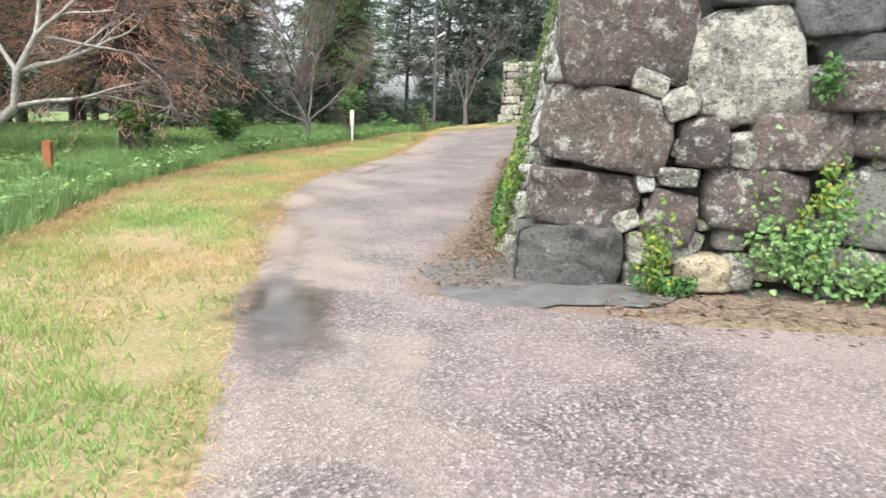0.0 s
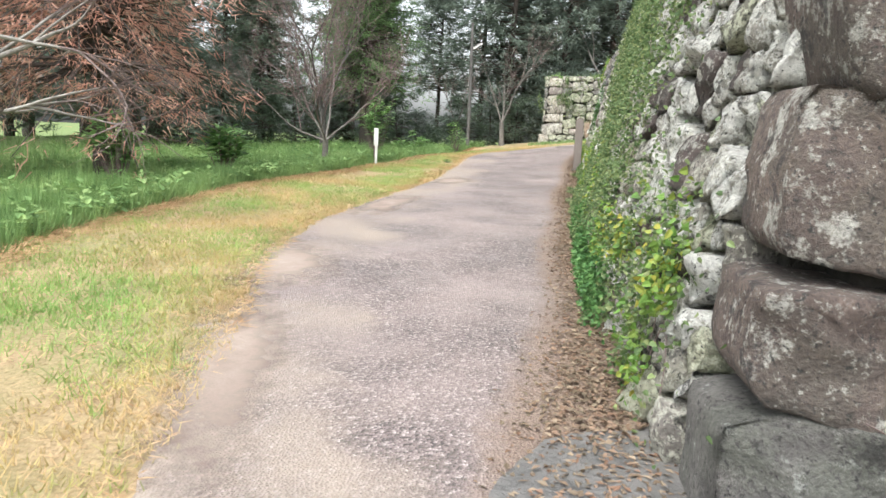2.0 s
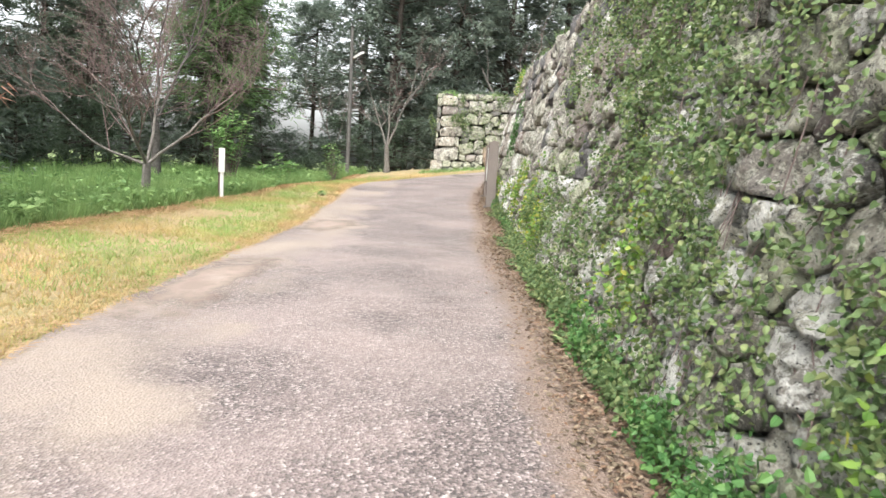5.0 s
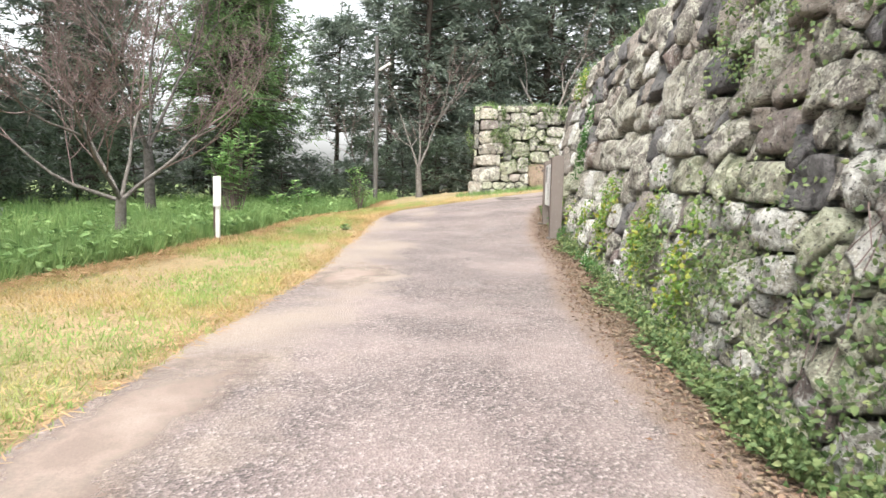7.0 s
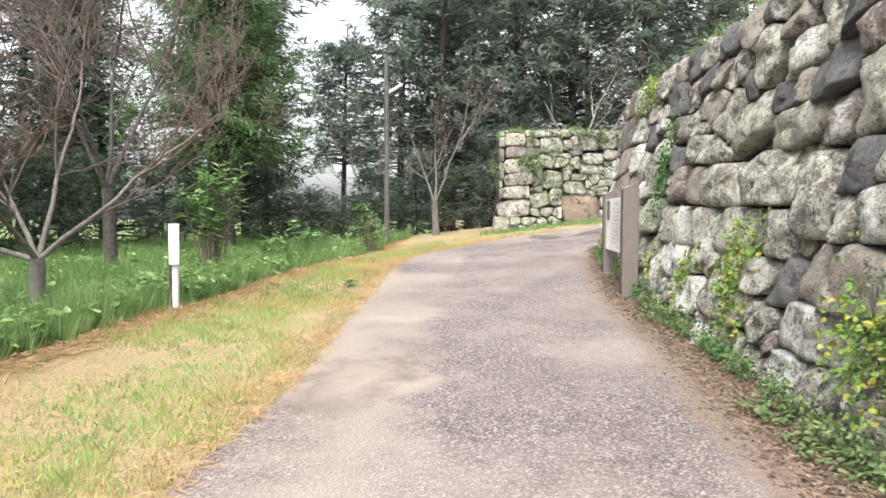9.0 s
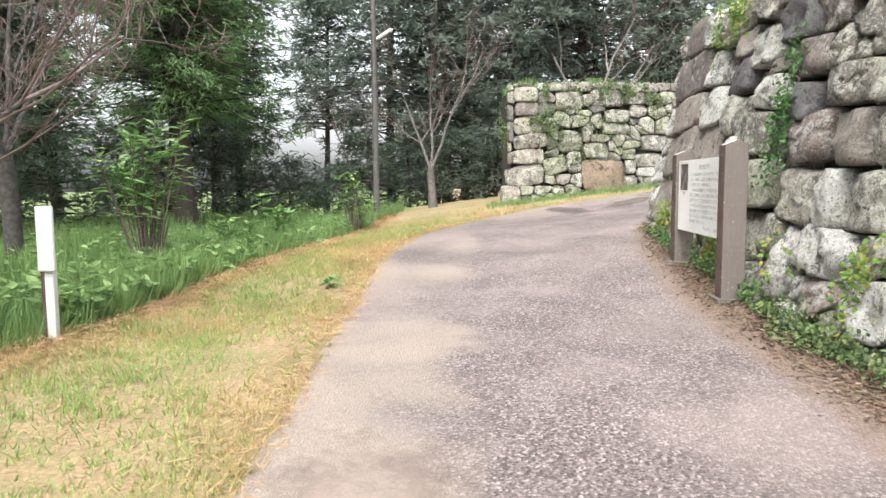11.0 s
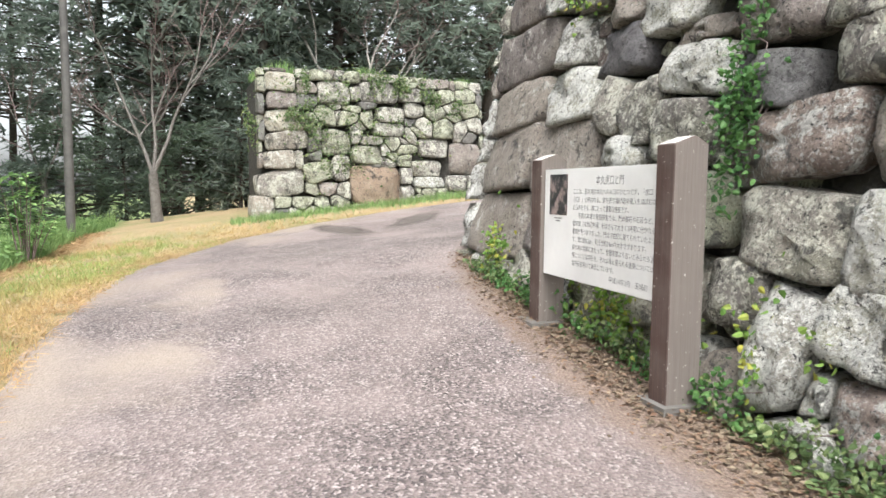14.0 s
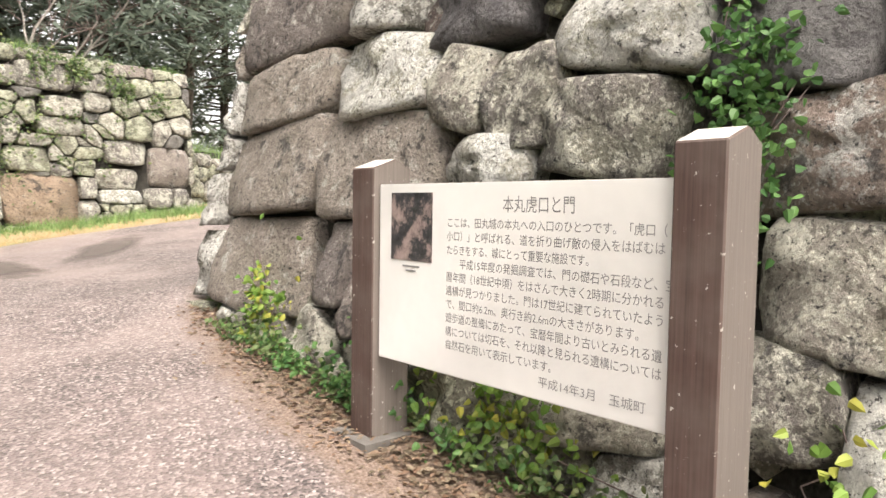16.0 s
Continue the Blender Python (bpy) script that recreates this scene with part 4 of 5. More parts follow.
def understory():
    kinds = [conifer("thicket_shrub", 3.2, 0.05, 0.1, 1.5, 2100, NEEDLE_HAZY, 26, 0.3, 0.1), conifer("thicket_shrub", 4.2, 0.06, 0.2, 1.3, 2100, NEEDLE_BLUE_HAZY, 27, 0.3, 0.1)]
    rnd = random.Random(12)
    spots = [(-13 + 1.15 * i + rnd.uniform(-0.5, 0.5), 41.5 + rnd.uniform(0, 2.5) + (1.5 if i > 8 else 0)) for i in range(15)] + [(-12 - rnd.uniform(0, 5), 27 + 1.5 * i) for i in range(8)] + [(-17 - rnd.uniform(0, 4), 9 + 2.2 * i) for i in range(7)]
    for i, (x, y) in enumerate(spots):
        gap = abs(x + 5.3 + (y - 40) * 0.16) < 1.5
        z = g(x, y) - (1.7 if gap else 0)
        m = pose(x, y, z, 0, 0, rnd.uniform(0, 360))
        ob = kinds[i] if i < 2 else copy_thing(kinds[i % 2], m)
        ob.matrix_basis = m
        tagged(ob, "dark evergreen shrub in the undergrowth of the wood", "shrub", "shrubs of the wood")


understory()


def single_trees():
    t = conifer("cedar_tree", 13.5, 0.3, 3.3, 3.0, 36000, NEEDLE_FRESH, 31, 0.27, 0.35, thin=0.16)
    t.matrix_basis = pose(-8.6, 37.0, g(-8.6, 37.0))
    tagged(t, "green cedar with a straight brown trunk and hanging foliage", "tree")
    t = conifer("dead_conifer", 9.5, 0.17, 2.5, 3.7, 21000, NEEDLE_RED, 32, 0.3, 0.62, thin=0.085)
    t.matrix_basis = pose(-9.6, 17.4, g(-9.6, 17.4))
    tagged(t, "dying conifer with drooping rust-red dry needles", "tree")
    t = conifer("dead_conifer", 9, 0.16, 2.3, 3.0, 14000, NEEDLE_BROWN, 33, 0.3, 0.62, thin=0.085)
    t.matrix_basis = pose(-12.6, 14.6, g(-12.6, 14.6))
    tagged(t, "half-dead conifer with drooping brown needles", "tree")
    t = conifer("conifer", 14.0, 0.2, 6.4, 3.4, 9000, NEEDLE_BLUE_HAZY, 34, 0.4, 0.2, ragged=0.7, taper=0.4)
    t.matrix_basis = pose(-7.6, 54, g(-7.6, 54))
    tagged(t, WOOD_LABEL, "tree", "conifers of the wood")
    bare_tree(-6.65, 23.75, [(150, 38, 0.34), (20, 42, 0.36), (95, 22, 0.36), (270, 45, 0.3), (200, 72, 0.36)], 5.2, 0.09, 41, "bare cherry tree with many fine reddish twigs", stem=0.75, mat=BARK)
    bare_tree(-8.3, 29.0, [(150, 25, 0.34), (30, 30, 0.36), (270, 22, 0.36), (80, 12, 0.4)], 6.5, 0.12, 42, "tall bare tree with a haze of brown twigs", stem=1.6, mat=BARK_MID)
    bare_tree(-2.2, 40.6, [(170, 18, 0.4), (10, 28, 0.4), (90, 15, 0.35)], 6.0, 0.12, 43, "slender bare tree at the edge of the wood", 3, stem=1.2)
    bare_tree(-4.9, 43.5, [(170, 15, 0.4), (10, 20, 0.4)], 5.0, 0.09, 44, "thin bare tree against the bright sky", 3, stem=1.4)
    bare_tree(3.6, 44.5, [(160, 22, 0.45), (10, 35, 0.4), (300, 25, 0.3)], 8.0, 0.16, 45, "leaning pale bare tree behind the wall", 3, LIMB_PALE, 2.6)
    # the pale crooked tree with its hanging twigs
    random.seed(46)
    base = holder("crooked_tree", -9.4, 11.9, g(-9.4, 11.9) - 0.05)
    soup, twigs = Soup(), Soup()
    pts = [Vector(p) for p in ((0, 0, 0), (0.02, 0.05, 0.5), (0.32, 0.1, 0.95), (0.75, 0.1, 1.3), (0.8, 0.15, 1.9), (1.15, 0.2, 2.5))]
    soup.tube(pts, [0.11, 0.095, 0.085, 0.08, 0.065, 0.05], 9)
    for start, way, ln, r in ((3, (1, 0.1, 0.2), 1.5, 0.05), (4, (0.9, 0.3, 0.35), 1.7, 0.055), (5, (0.8, -0.2, 0.5), 1.7, 0.05), (5, (-0.1, 0.4, 0.9), 1.6, 0.05), (4, (-0.7, 0.1, 0.6), 1.5, 0.05), (5, (0.9, 0.3, 0.1), 1.6, 0.04)):
        branch(soup, twigs, pts[start], Vector(way), ln, r, 3, 0.0, 0.55)
    soup.build("trunk", LIMB_PALE, base)
    twigs.build("twigs", BARK_TWIG, base)
    tagged(base, "crooked pale-barked tree with bare drooping twigs", "tree")


single_trees()


# ---- bushes, ferns, grass ----
def broad_bush(x, y, height, width, seed, label, count=60, leaf_size=0.3, mat=BUSH):
    """A shrub of stems with whorls of long broad leaves."""
    random.seed(seed)
    base = holder("bush", x, y, g(x, y) - 0.03)
    stems, leaves = Soup(), Soup()
    for s in range(max(3, count // 16)):
        a = random.uniform(0, 6.283)
        r = random.uniform(0.1, 1) * width / 2
        tip = Vector((r * math.cos(a), r * math.sin(a), height * random.uniform(0.45, 1.0)))
        foot = Vector((r * 0.25 * math.cos(a), r * 0.25 * math.sin(a), 0))
        mid = foot.lerp(tip, 0.5) + Vector((0, 0, 0.05))
        stems.tube([foot, mid, tip], [0.014, 0.01, 0.006], 4)
        for k in range(16):
            q = foot.lerp(tip, 1 - abs(random.gauss(0, 0.22)))
            b = random.uniform(0, 6.283)
            leaves.leaf(q, (math.cos(b), math.sin(b), random.uniform(-0.35, 0.6)), (-math.sin(b), math.cos(b), 0.1), leaf_size * random.uniform(0.6, 1.15), leaf_size * 0.36, random.random())
    stems.build("stems", BARK_TWIG, base)
    leaves.build("leaves", mat, base)
    return tagged(base, label, "bush")


broad_bush(-8.75, 16.6, 1.45, 1.2, 51, "leafy green bush in the tall grass", 330, 0.3)
broad_bush(-7.85, 19.5, 1.2, 1.25, 52, "bright green broad-leaved bush in the grass", 330, 0.34)
broad_bush(-6.2, 28.6, 2.1, 1.3, 53, "tall thin shrub with dry and green leaves", 420, 0.28)
broad_bush(-5.3, 32.6, 1.0, 0.9, 54, "low bright green broad-leaved shrub", 80, 0.32)
broad_bush(-4.0, 34.6, 1.4, 1.0, 55, "small leafy sapling at the verge", 300, 0.2)
broad_bush(-5.6, 30.6, 0.7, 1.0, 56, "low green shrub in the verge grass", 70, 0.3)
broad_bush(0.1, 10.75, 0.5, 0.5, 58, "dark green big-leaved plant at the wall foot", 60, 0.2, FERN)
broad_bush(-3.42, 26.8, 0.13, 0.45, 57, "low flat green weed in the dry grass", 60, 0.14)


def grass():
    rnd = random.Random(3)
    random.seed(61)
    tall = Soup()
    for _ in range(22000):
        y = rnd.uniform(2, 41)
        x = verge(y) - abs(rnd.gauss(0, 1)) * (6.0 if rnd.random() < 0.6 else 1.2) - 0.02
        if x < -24:
            continue
        h = rnd.uniform(0.14, 0.36) * (0.6 + 1.0 * max(0, noise.noise((x * 0.9, y * 0.9, 1)) + 0.35))
        t0 = max(0, min(0.65, 0.3 + 0.7 * noise.noise((x * 0.6, y * 0.6, 9)) + rnd.gauss(0, 0.12)))
        z = g(x, y) - 0.02
        for _ in range(6):
            a, b = rnd.gauss(0, 0.06), rnd.gauss(0, 0.06)
            tall.blade((x + a, y + b, z), (rnd.gauss(0, 0.09), rnd.gauss(0, 0.09)), h * rnd.uniform(0.7, 1.2), 0.022, min(1, t0 + rnd.random() * 0.4))
    for _ in range(900):
        y = 3 + 37 * rnd.random() ** 0.8
        x = verge(y) - abs(rnd.gauss(0, 0.45)) + 0.06
        h, t0 = rnd.uniform(0.2, 0.42), rnd.uniform(0.05, 0.6)
        for _ in range(26):
            a, r = rnd.uniform(0, 6.283), rnd.uniform(0.02, 0.13)
            tall.blade((x + r * math.cos(a), y + r * math.sin(a), g(x, y) - 0.02), (1.3 * r * math.cos(a) + rnd.gauss(0, 0.04), 1.3 * r * math.sin(a) + rnd.gauss(0, 0.04)), h * rnd.uniform(0.5, 1.1), 0.018, min(1, t0 + rnd.random() * 0.4))
    weeds = Soup()
    for _ in range(1500):
        y = rnd.uniform(4, 40)
        x = verge(y) - abs(rnd.gauss(0, 1)) * (3.5 if rnd.random() < 0.6 else 0.6)
        size, z = rnd.uniform(0.07, 0.17), g(x, y) + rnd.uniform(0.05, 0.24)
        for _ in range(9):
            a = rnd.uniform(0, 6.283)
            weeds.lobed((x + rnd.gauss(0, 0.07), y + rnd.gauss(0, 0.07), z + rnd.gauss(0, 0.05)), (math.cos(a), math.sin(a), rnd.uniform(-0.3, 0.6)), (-math.sin(a), math.cos(a), rnd.gauss(0, 0.3)), size, size * 0.55, rnd.random())
    tagged(weeds.build("meadow_weeds", GRASS_TALL, None, False), "broad-leaved green weeds in the tall grass", "weeds", kind="stuff")
    tagged(tall.build("tall_grass", GRASS_TALL, None, False), "lush tall green meadow grass", "grass", kind="stuff")
    short = Soup()
    for _ in range(56000):
        y = 1.2 + 36 * rnd.random() ** 1.25
        l, r = verge(y), road_left(y)
        x = l + (r - l) * rnd.random() + rnd.gauss(0, 0.07)
        n = noise.noise((x * 0.7, y * 0.7, 7))
        if rnd.random() > 0.7 + n * 1.4 or x > r + 0.1 or (x + 1.9) ** 2 / 0.5 + (y - 4.0) ** 2 / 0.8 < 0.6:
            continue
        tone = min(1, max(0, 0.36 + 0.012 * y - 1.1 * noise.noise((x * 0.6, y * 0.6, 2)) + rnd.gauss(0, 0.16)))
        z = g(x, y)
        for _ in range(3):
            short.blade((x + rnd.gauss(0, 0.02), y + rnd.gauss(0, 0.02), z), (rnd.gauss(0, 0.035), rnd.gauss(0, 0.035)), rnd.uniform(0.03, 0.075), 0.009, tone)
    for _ in range(900):
        y = rnd.uniform(1.5, 36)
        l, r = verge(y), road_left(y)
        x = l + (r - l) * rnd.uniform(0.12, 0.97)
        if noise.noise((x * 0.5, y * 0.4, 12)) < -0.1:
            continue
        for _ in range(16):
            short.blade((x + rnd.gauss(0, 0.05), y + rnd.gauss(0, 0.05), g(x, y)), (rnd.gauss(0, 0.06), rnd.gauss(0, 0.06)), rnd.uniform(0.05, 0.15), 0.008, max(0, rnd.gauss(0.15, 0.15)))
    tagged(short.build("mown_grass", GRASS_SHORT, None, False), "short mown verge grass, half yellow and dry", "grass", kind="stuff")
    straw = Soup()
    for _ in range(38000):
        y = rnd.uniform(2, 38)
        x = verge(y) + rnd.gauss(0.2, 0.17) + 0.15 * noise.noise((y * 1.3, 4, 4)) if rnd.random() < 0.84 else road_left(y) - abs(rnd.gauss(0, 0.22)) + 0.06
        a = rnd.uniform(0, 6.283)
        z = g(x, y) + rnd.uniform(0.005, 0.06)
        straw.leaf((x, y, z), (math.cos(a), math.sin(a), rnd.gauss(0, 0.12)), (-math.sin(a), math.cos(a), 0.2), rnd.uniform(0.05, 0.13) * (1 if y < 8 else 1.5), 0.006 if y < 8 else 0.01, rnd.random())
    for _ in range(16000):
        y = 1.5 + 36 * rnd.random()
        x = verge(y) + (road_left(y) - verge(y)) * rnd.random()
        if noise.noise((x * 0.7, y * 0.7, 7)) > rnd.gauss(0.1, 0.2):
            continue
        a = rnd.uniform(0, 6.283)
        straw.leaf((x, y, g(x, y) + rnd.uniform(0.01, 0.04)), (math.cos(a), math.sin(a), rnd.gauss(0.1, 0.2)), (-math.sin(a), math.cos(a), 0.2), rnd.uniform(0.05, 0.12), 0.008, 0.25 + 0.4 * rnd.random())
    tagged(straw.build("cut_straw", STRAW, None, False), "brown cut straw lying along the verge", "dry grass", kind="stuff")
    litter = Soup()
    for _ in range(24000):
        y = rnd.uniform(5.6, 30)
        r, w = road_right(y), wall_foot(y)
        x = r + (w - r) * rnd.random() ** 0.8 + rnd.gauss(-0.05, 0.13)
        a = rnd.uniform(0, 6.283)
        litter.leaf((x, y, g(x, y) + rnd.uniform(0.012, 0.03)), (math.cos(a), math.sin(a), rnd.gauss(0, 0.2)), (-math.sin(a), math.cos(a), rnd.gauss(0, 0.3)), rnd.uniform(0.025, 0.06), rnd.uniform(0.014, 0.032), rnd.random())
    for _ in range(1500):
        x, y = rnd.uniform(0.8, 8), rnd.gauss(5.3, 0.3)
        a = rnd.uniform(0, 6.283)
        litter.leaf((x, y, g(x, y) + 0.02), (math.cos(a), math.sin(a), rnd.gauss(0, 0.2)), (-math.sin(a), math.cos(a), 0.1), rnd.uniform(0.04, 0.1), 0.03, rnd.random())
    cover = Soup()
    for _ in range(9000):
        y = rnd.uniform(8.5, 30)
        r, w = road_right(y), wall_foot(y)
        f = rnd.random()
        x = r + (w - r) * (0.15 + 0.85 * f)
        if noise.noise((x * 2.2, y * 1.1, 21)) < 0.35 - 0.75 * f:
            continue
        a, size = rnd.uniform(0, 6.283), rnd.uniform(0.03, 0.06)
        cover.lobed((x, y, g(x, y) + rnd.uniform(0.015, 0.07)), (math.cos(a), math.sin(a), rnd.uniform(-0.1, 0.5)), (-math.sin(a), math.cos(a), rnd.gauss(0, 0.3)), size, size * 0.8, rnd.random())
    tagged(cover.build("ground_cover", IVY, None, False), "small creeping green leaves among fallen leaves by the wall", "ground plants", kind="stuff")
    tagged(litter.build("leaf_litter", LITTER, None, False), "fallen brown leaves along the foot of the wall", "leaves", kind="stuff")


grass()


# ---- climbing plants ----
def ivy_patch(name, surface, u, v, ru, rv, count, mat, size, seed, label, off=0.16, low=None):
    rnd = random.Random(seed)
    soup, stems = Soup(), Soup()
    c = Vector(surface(u, v, off))
    eps = 0.05
    n = (Vector(surface(u + eps, v, off)) - c).cross(Vector(surface(u, v + eps, off)) - c).normalized()
    out = Vector(surface(u, v, off + 0.1)) - c
    if n.dot(out) < 0:
        n = -n
    base = holder(name, *surface(u, v, off))
    size *= 0.6
    for _ in range(int(count * 2.5)):
        a, b = rnd.gauss(0, 0.5) * ru, rnd.gauss(0, 0.5) * rv
        if noise.noise(((u + a) * 2.3, (v + b) * 2.3, seed)) < -0.12:
            continue
        uu, vv = u + a, v + b
        if low is not None:
            vv = max(vv, low(uu) + rnd.uniform(0, 0.15))
        p = Vector(surface(uu, vv, off + rnd.uniform(-0.05, 0.1))) - c
        w = Vector((rnd.gauss(0, 0.7), rnd.gauss(0, 0.7), rnd.gauss(-0.5, 0.5))) + n * 0.3
        soup.lobed(p, w, w.cross(n + Vector((rnd.gauss(0, 0.8), rnd.gauss(0, 0.8), rnd.gauss(0, 0.8)))), size * rnd.uniform(0.6, 1.3), size * rnd.uniform(0.6, 1.0), rnd.random())
    for _ in range(max(2, count // 200)):
        pts = []
        a, b = rnd.gauss(0, 0.4) * ru, -rv * 0.6
        for k in range(6):
            vv = v + b
            if low is not None:
                vv = max(vv, low(u + a))
            pts.append(Vector(surface(u + a, vv, off - 0.04)) - c)
            a += rnd.gauss(0, 0.12)
            b += rv * 0.26
        stems.tube(pts, [0.004] * 6, 3)
    stems.build("stems", BARK_TWIG, base)
    soup.build("leaves", mat, base, smooth=False)
    return tagged(base, label, "climbing plant")


def plants_on_walls():
    low = lambda u: along(u) + 0.02
    vine = "climbing vine with small green leaves on the stones"
    rnd = random.Random(19)
    for u, v, ru, rv, n in ((7.6, 0.7, 0.8, 0.6, 500), (9.0, 0.75, 0.9, 0.7, 520), (10.8, 0.9, 1.0, 0.9, 1000), (12.5, 1.2, 1.1, 1.4, 1700), (12.2, 3.0, 1.3, 1.0, 1600), (14.0, 2.4, 1.4, 1.8, 2600), (15.6, 1.0, 1.2, 0.8, 500), (15.5, 3.3, 1.6, 0.9, 900), (17.5, 1.0, 1.1, 0.7, 450), (17.8, 3.0, 1.3, 0.9, 500), (19.4, 0.9, 0.7, 0.6, 420), (9.5, 3.0, 1.2, 1.0, 700), (10.6, 2.3, 1.0, 1.0, 500)):
        ivy_patch("ivy", face, u, v, ru, rv, int(n * 1.2), IVY, 0.062, int(u * 10 + v * 100), vine, 0.16, low)
    for u, v, ru, rv, n in ((7.3, 0.75, 0.5, 0.5, 230), (22.3, 1.2, 0.5, 0.6, 260), (19.7, 1.05, 0.6, 0.55, 240), (18.0, 0.9, 0.5, 0.5, 160), (13.5, 1.0, 0.6, 0.6, 160), (8.8, 1.0, 0.35, 0.3, 120), (10.3, 0.7, 0.5, 0.4, 120), (23.8, 1.0, 0.3, 0.4, 110), (25.2, 0.95, 0.35, 0.4, 110), (28.9, 1.3, 0.3, 0.4, 130), (26.7, 1.05, 0.6, 0.3, 180), (27.9, 3.85, 0.6, 0.35, 200)):
        ivy_patch("vine", face, u, v, ru, rv, n, IVY_YELLOW, 0.085, int(u * 10 + v * 100), "yellow-green autumn vine hanging on the stones", 0.17, low)
    ivy_patch("vine", face, 25.75, 2.45, 0.2, 0.75, 260, FERN, 0.075, 5, "green vine climbing between the boulders", 0.17)
    for u in np.arange(9.5, 29.6, 0.85):
        ivy_patch("undergrowth", face, u, along(u) + 0.12, 0.8, 0.32 if u < 17 else 0.16, 380 if u < 17 else 150, IVY if rnd.random() < 0.5 else FERN, 0.066, int(u * 31), "low green ground plants at the wall foot", 0.24, low)
    lows = lambda u: 0.12
    for u, v, ru, rv, n, m in ((2.45, 0.55, 0.45, 0.5, 420, BUSH), (3.2, 0.4, 0.5, 0.4, 330, BUSH), (1.28, 0.4, 0.16, 0.4, 90, IVY_YELLOW), (2.55, 0.9, 0.25, 0.45, 150, IVY_YELLOW), (1.5, 0.16, 0.35, 0.08, 90, FERN), (4.3, 0.5, 0.6, 0.5, 300, BUSH), (2.55, 1.9, 0.1, 0.16, 50, FERN)):
        ivy_patch("weeds", face_south, u, v, ru, rv, n, m, 0.09, int(u * 77), "bright green leafy weeds at the foot of the boulders", 0.2, lows)
    lown = lambda u: low_n(u) + 0.02
    for u, v, ru, rv, n in ((0.5, 3.6, 0.3, 0.5, 160), (1.3, 3.4, 0.8, 0.7, 200), (2.3, 4.2, 0.7, 0.3, 220), (3.6, 4.0, 0.5, 0.4, 200), (2.6, 3.0, 1.0, 0.7, 180), (1.6, 2.4, 0.9, 0.5, 120), (-0.35, 3.2, 0.15, 0.5, 100), (0.95, 4.1, 0.3, 0.35, 190), (3.0, 4.2, 0.6, 0.25, 200), (0.9, 3.2, 0.35, 0.5, 170), (4.2, 3.9, 0.4, 0.4, 160)):
        ivy_patch("ivy", face_north, u, v, ru, rv, n, IVY, 0.09, int(u * 50 + v * 9), "patch of ivy growing between pale stones", 0.11, lown)
    grassy = Soup()
    for _ in range(5000):
        u = rnd.uniform(8, 30)
        x, y, z = face(u, TOP(u), -rnd.random() ** 2 * 2.5)
        h = 0.3 * max(0.1, 0.5 + noise.noise((u * 1.2, x, 3)))
        grassy.blade((x, y, z - 0.1), (rnd.gauss(-0.05, 0.1), rnd.gauss(0, 0.1)), h + 0.1, 0.016, rnd.random())
    for _ in range(3500):
        u = rnd.uniform(-0.2, 5)
        x, y, z = face_north(u, TOP_N(u), -rnd.random() * 1.5)
        h = 0.22 * max(0.05, 0.4 + noise.noise((u * 1.6, y, 3)))
        grassy.blade((x, y, z - 0.12), (rnd.gauss(0, 0.07), rnd.gauss(-0.04, 0.07)), h + 0.1, 0.018, rnd.random())
    for _ in range(4000):
        u = rnd.uniform(-0.6, 6)
        x, y, z = face_ne(u, top_ne(u), -rnd.random() * 2.5)
        grassy.blade((x, y, z - 0.12), (rnd.gauss(0, 0.1), rnd.gauss(-0.1, 0.1)), rnd.uniform(0.2, 0.5), 0.02, rnd.random())
    for _ in range(5000):
        u = rnd.uniform(-0.8, 6)
        x, y, _z = face_north(u, 1.2, 0.15 + abs(rnd.gauss(0, 0.3)))
        grassy.blade((x, y, g(x, y) - 0.01), (rnd.gauss(0, 0.05), rnd.gauss(0, 0.05)), rnd.uniform(0.05, 0.2), 0.014, rnd.random())
    tagged(grassy.build("wall_grass", GRASS_TALL, None, False), "tufts of grass on and below the stone walls", "grass", kind="stuff")


plants_on_walls()


# ---- posts, lamp, notice ----
def bevel_post(name, w, d, h, mats, parent, at, cap=0.05, turn=0.0):
    """A squared post whose top slopes from a ridge; the cap faces take the second material, the sides the third."""
    bm = bmesh.new()
    lo = [bm.verts.new((sx * w / 2, sy * d / 2, 0)) for sx, sy in ((-1, -1), (1, -1), (1, 1), (-1, 1))]
    hi = [bm.verts.new((sx * w / 2, sy * d / 2, h - cap)) for sx, sy in ((-1, -1), (1, -1), (1, 1), (-1, 1))]
    r = [bm.verts.new((0.1 * w, -d / 2, h)), bm.verts.new((0.1 * w, d / 2, h))]
    bm.faces.new(lo[::-1])
    sides = [bm.faces.new((lo[0], lo[1], hi[1], r[0], hi[0])), bm.faces.new((lo[1], lo[2], hi[2], hi[1])), bm.faces.new((lo[2], lo[3], hi[3], r[1], hi[2])), bm.faces.new((lo[3], lo[0], hi[0], hi[3]))]
    caps = [bm.faces.new((hi[0], r[0], r[1], hi[3])), bm.faces.new((r[0], hi[1], hi[2], r[1]))]
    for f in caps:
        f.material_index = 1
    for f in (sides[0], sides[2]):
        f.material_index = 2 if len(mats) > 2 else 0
    bmesh.ops.bevel(bm, geom=bm.edges[:], offset=0.006, segments=1, affect="EDGES")
    me = bpy.data.meshes.new(name)
    bm.to_mesh(me)
    bm.free()
    for m in mats:
        me.materials.append(m)
    ob = new(name, me)
    ob.matrix_basis = pose(*at, 0, 0, turn)
    ob.parent = parent
    return ob


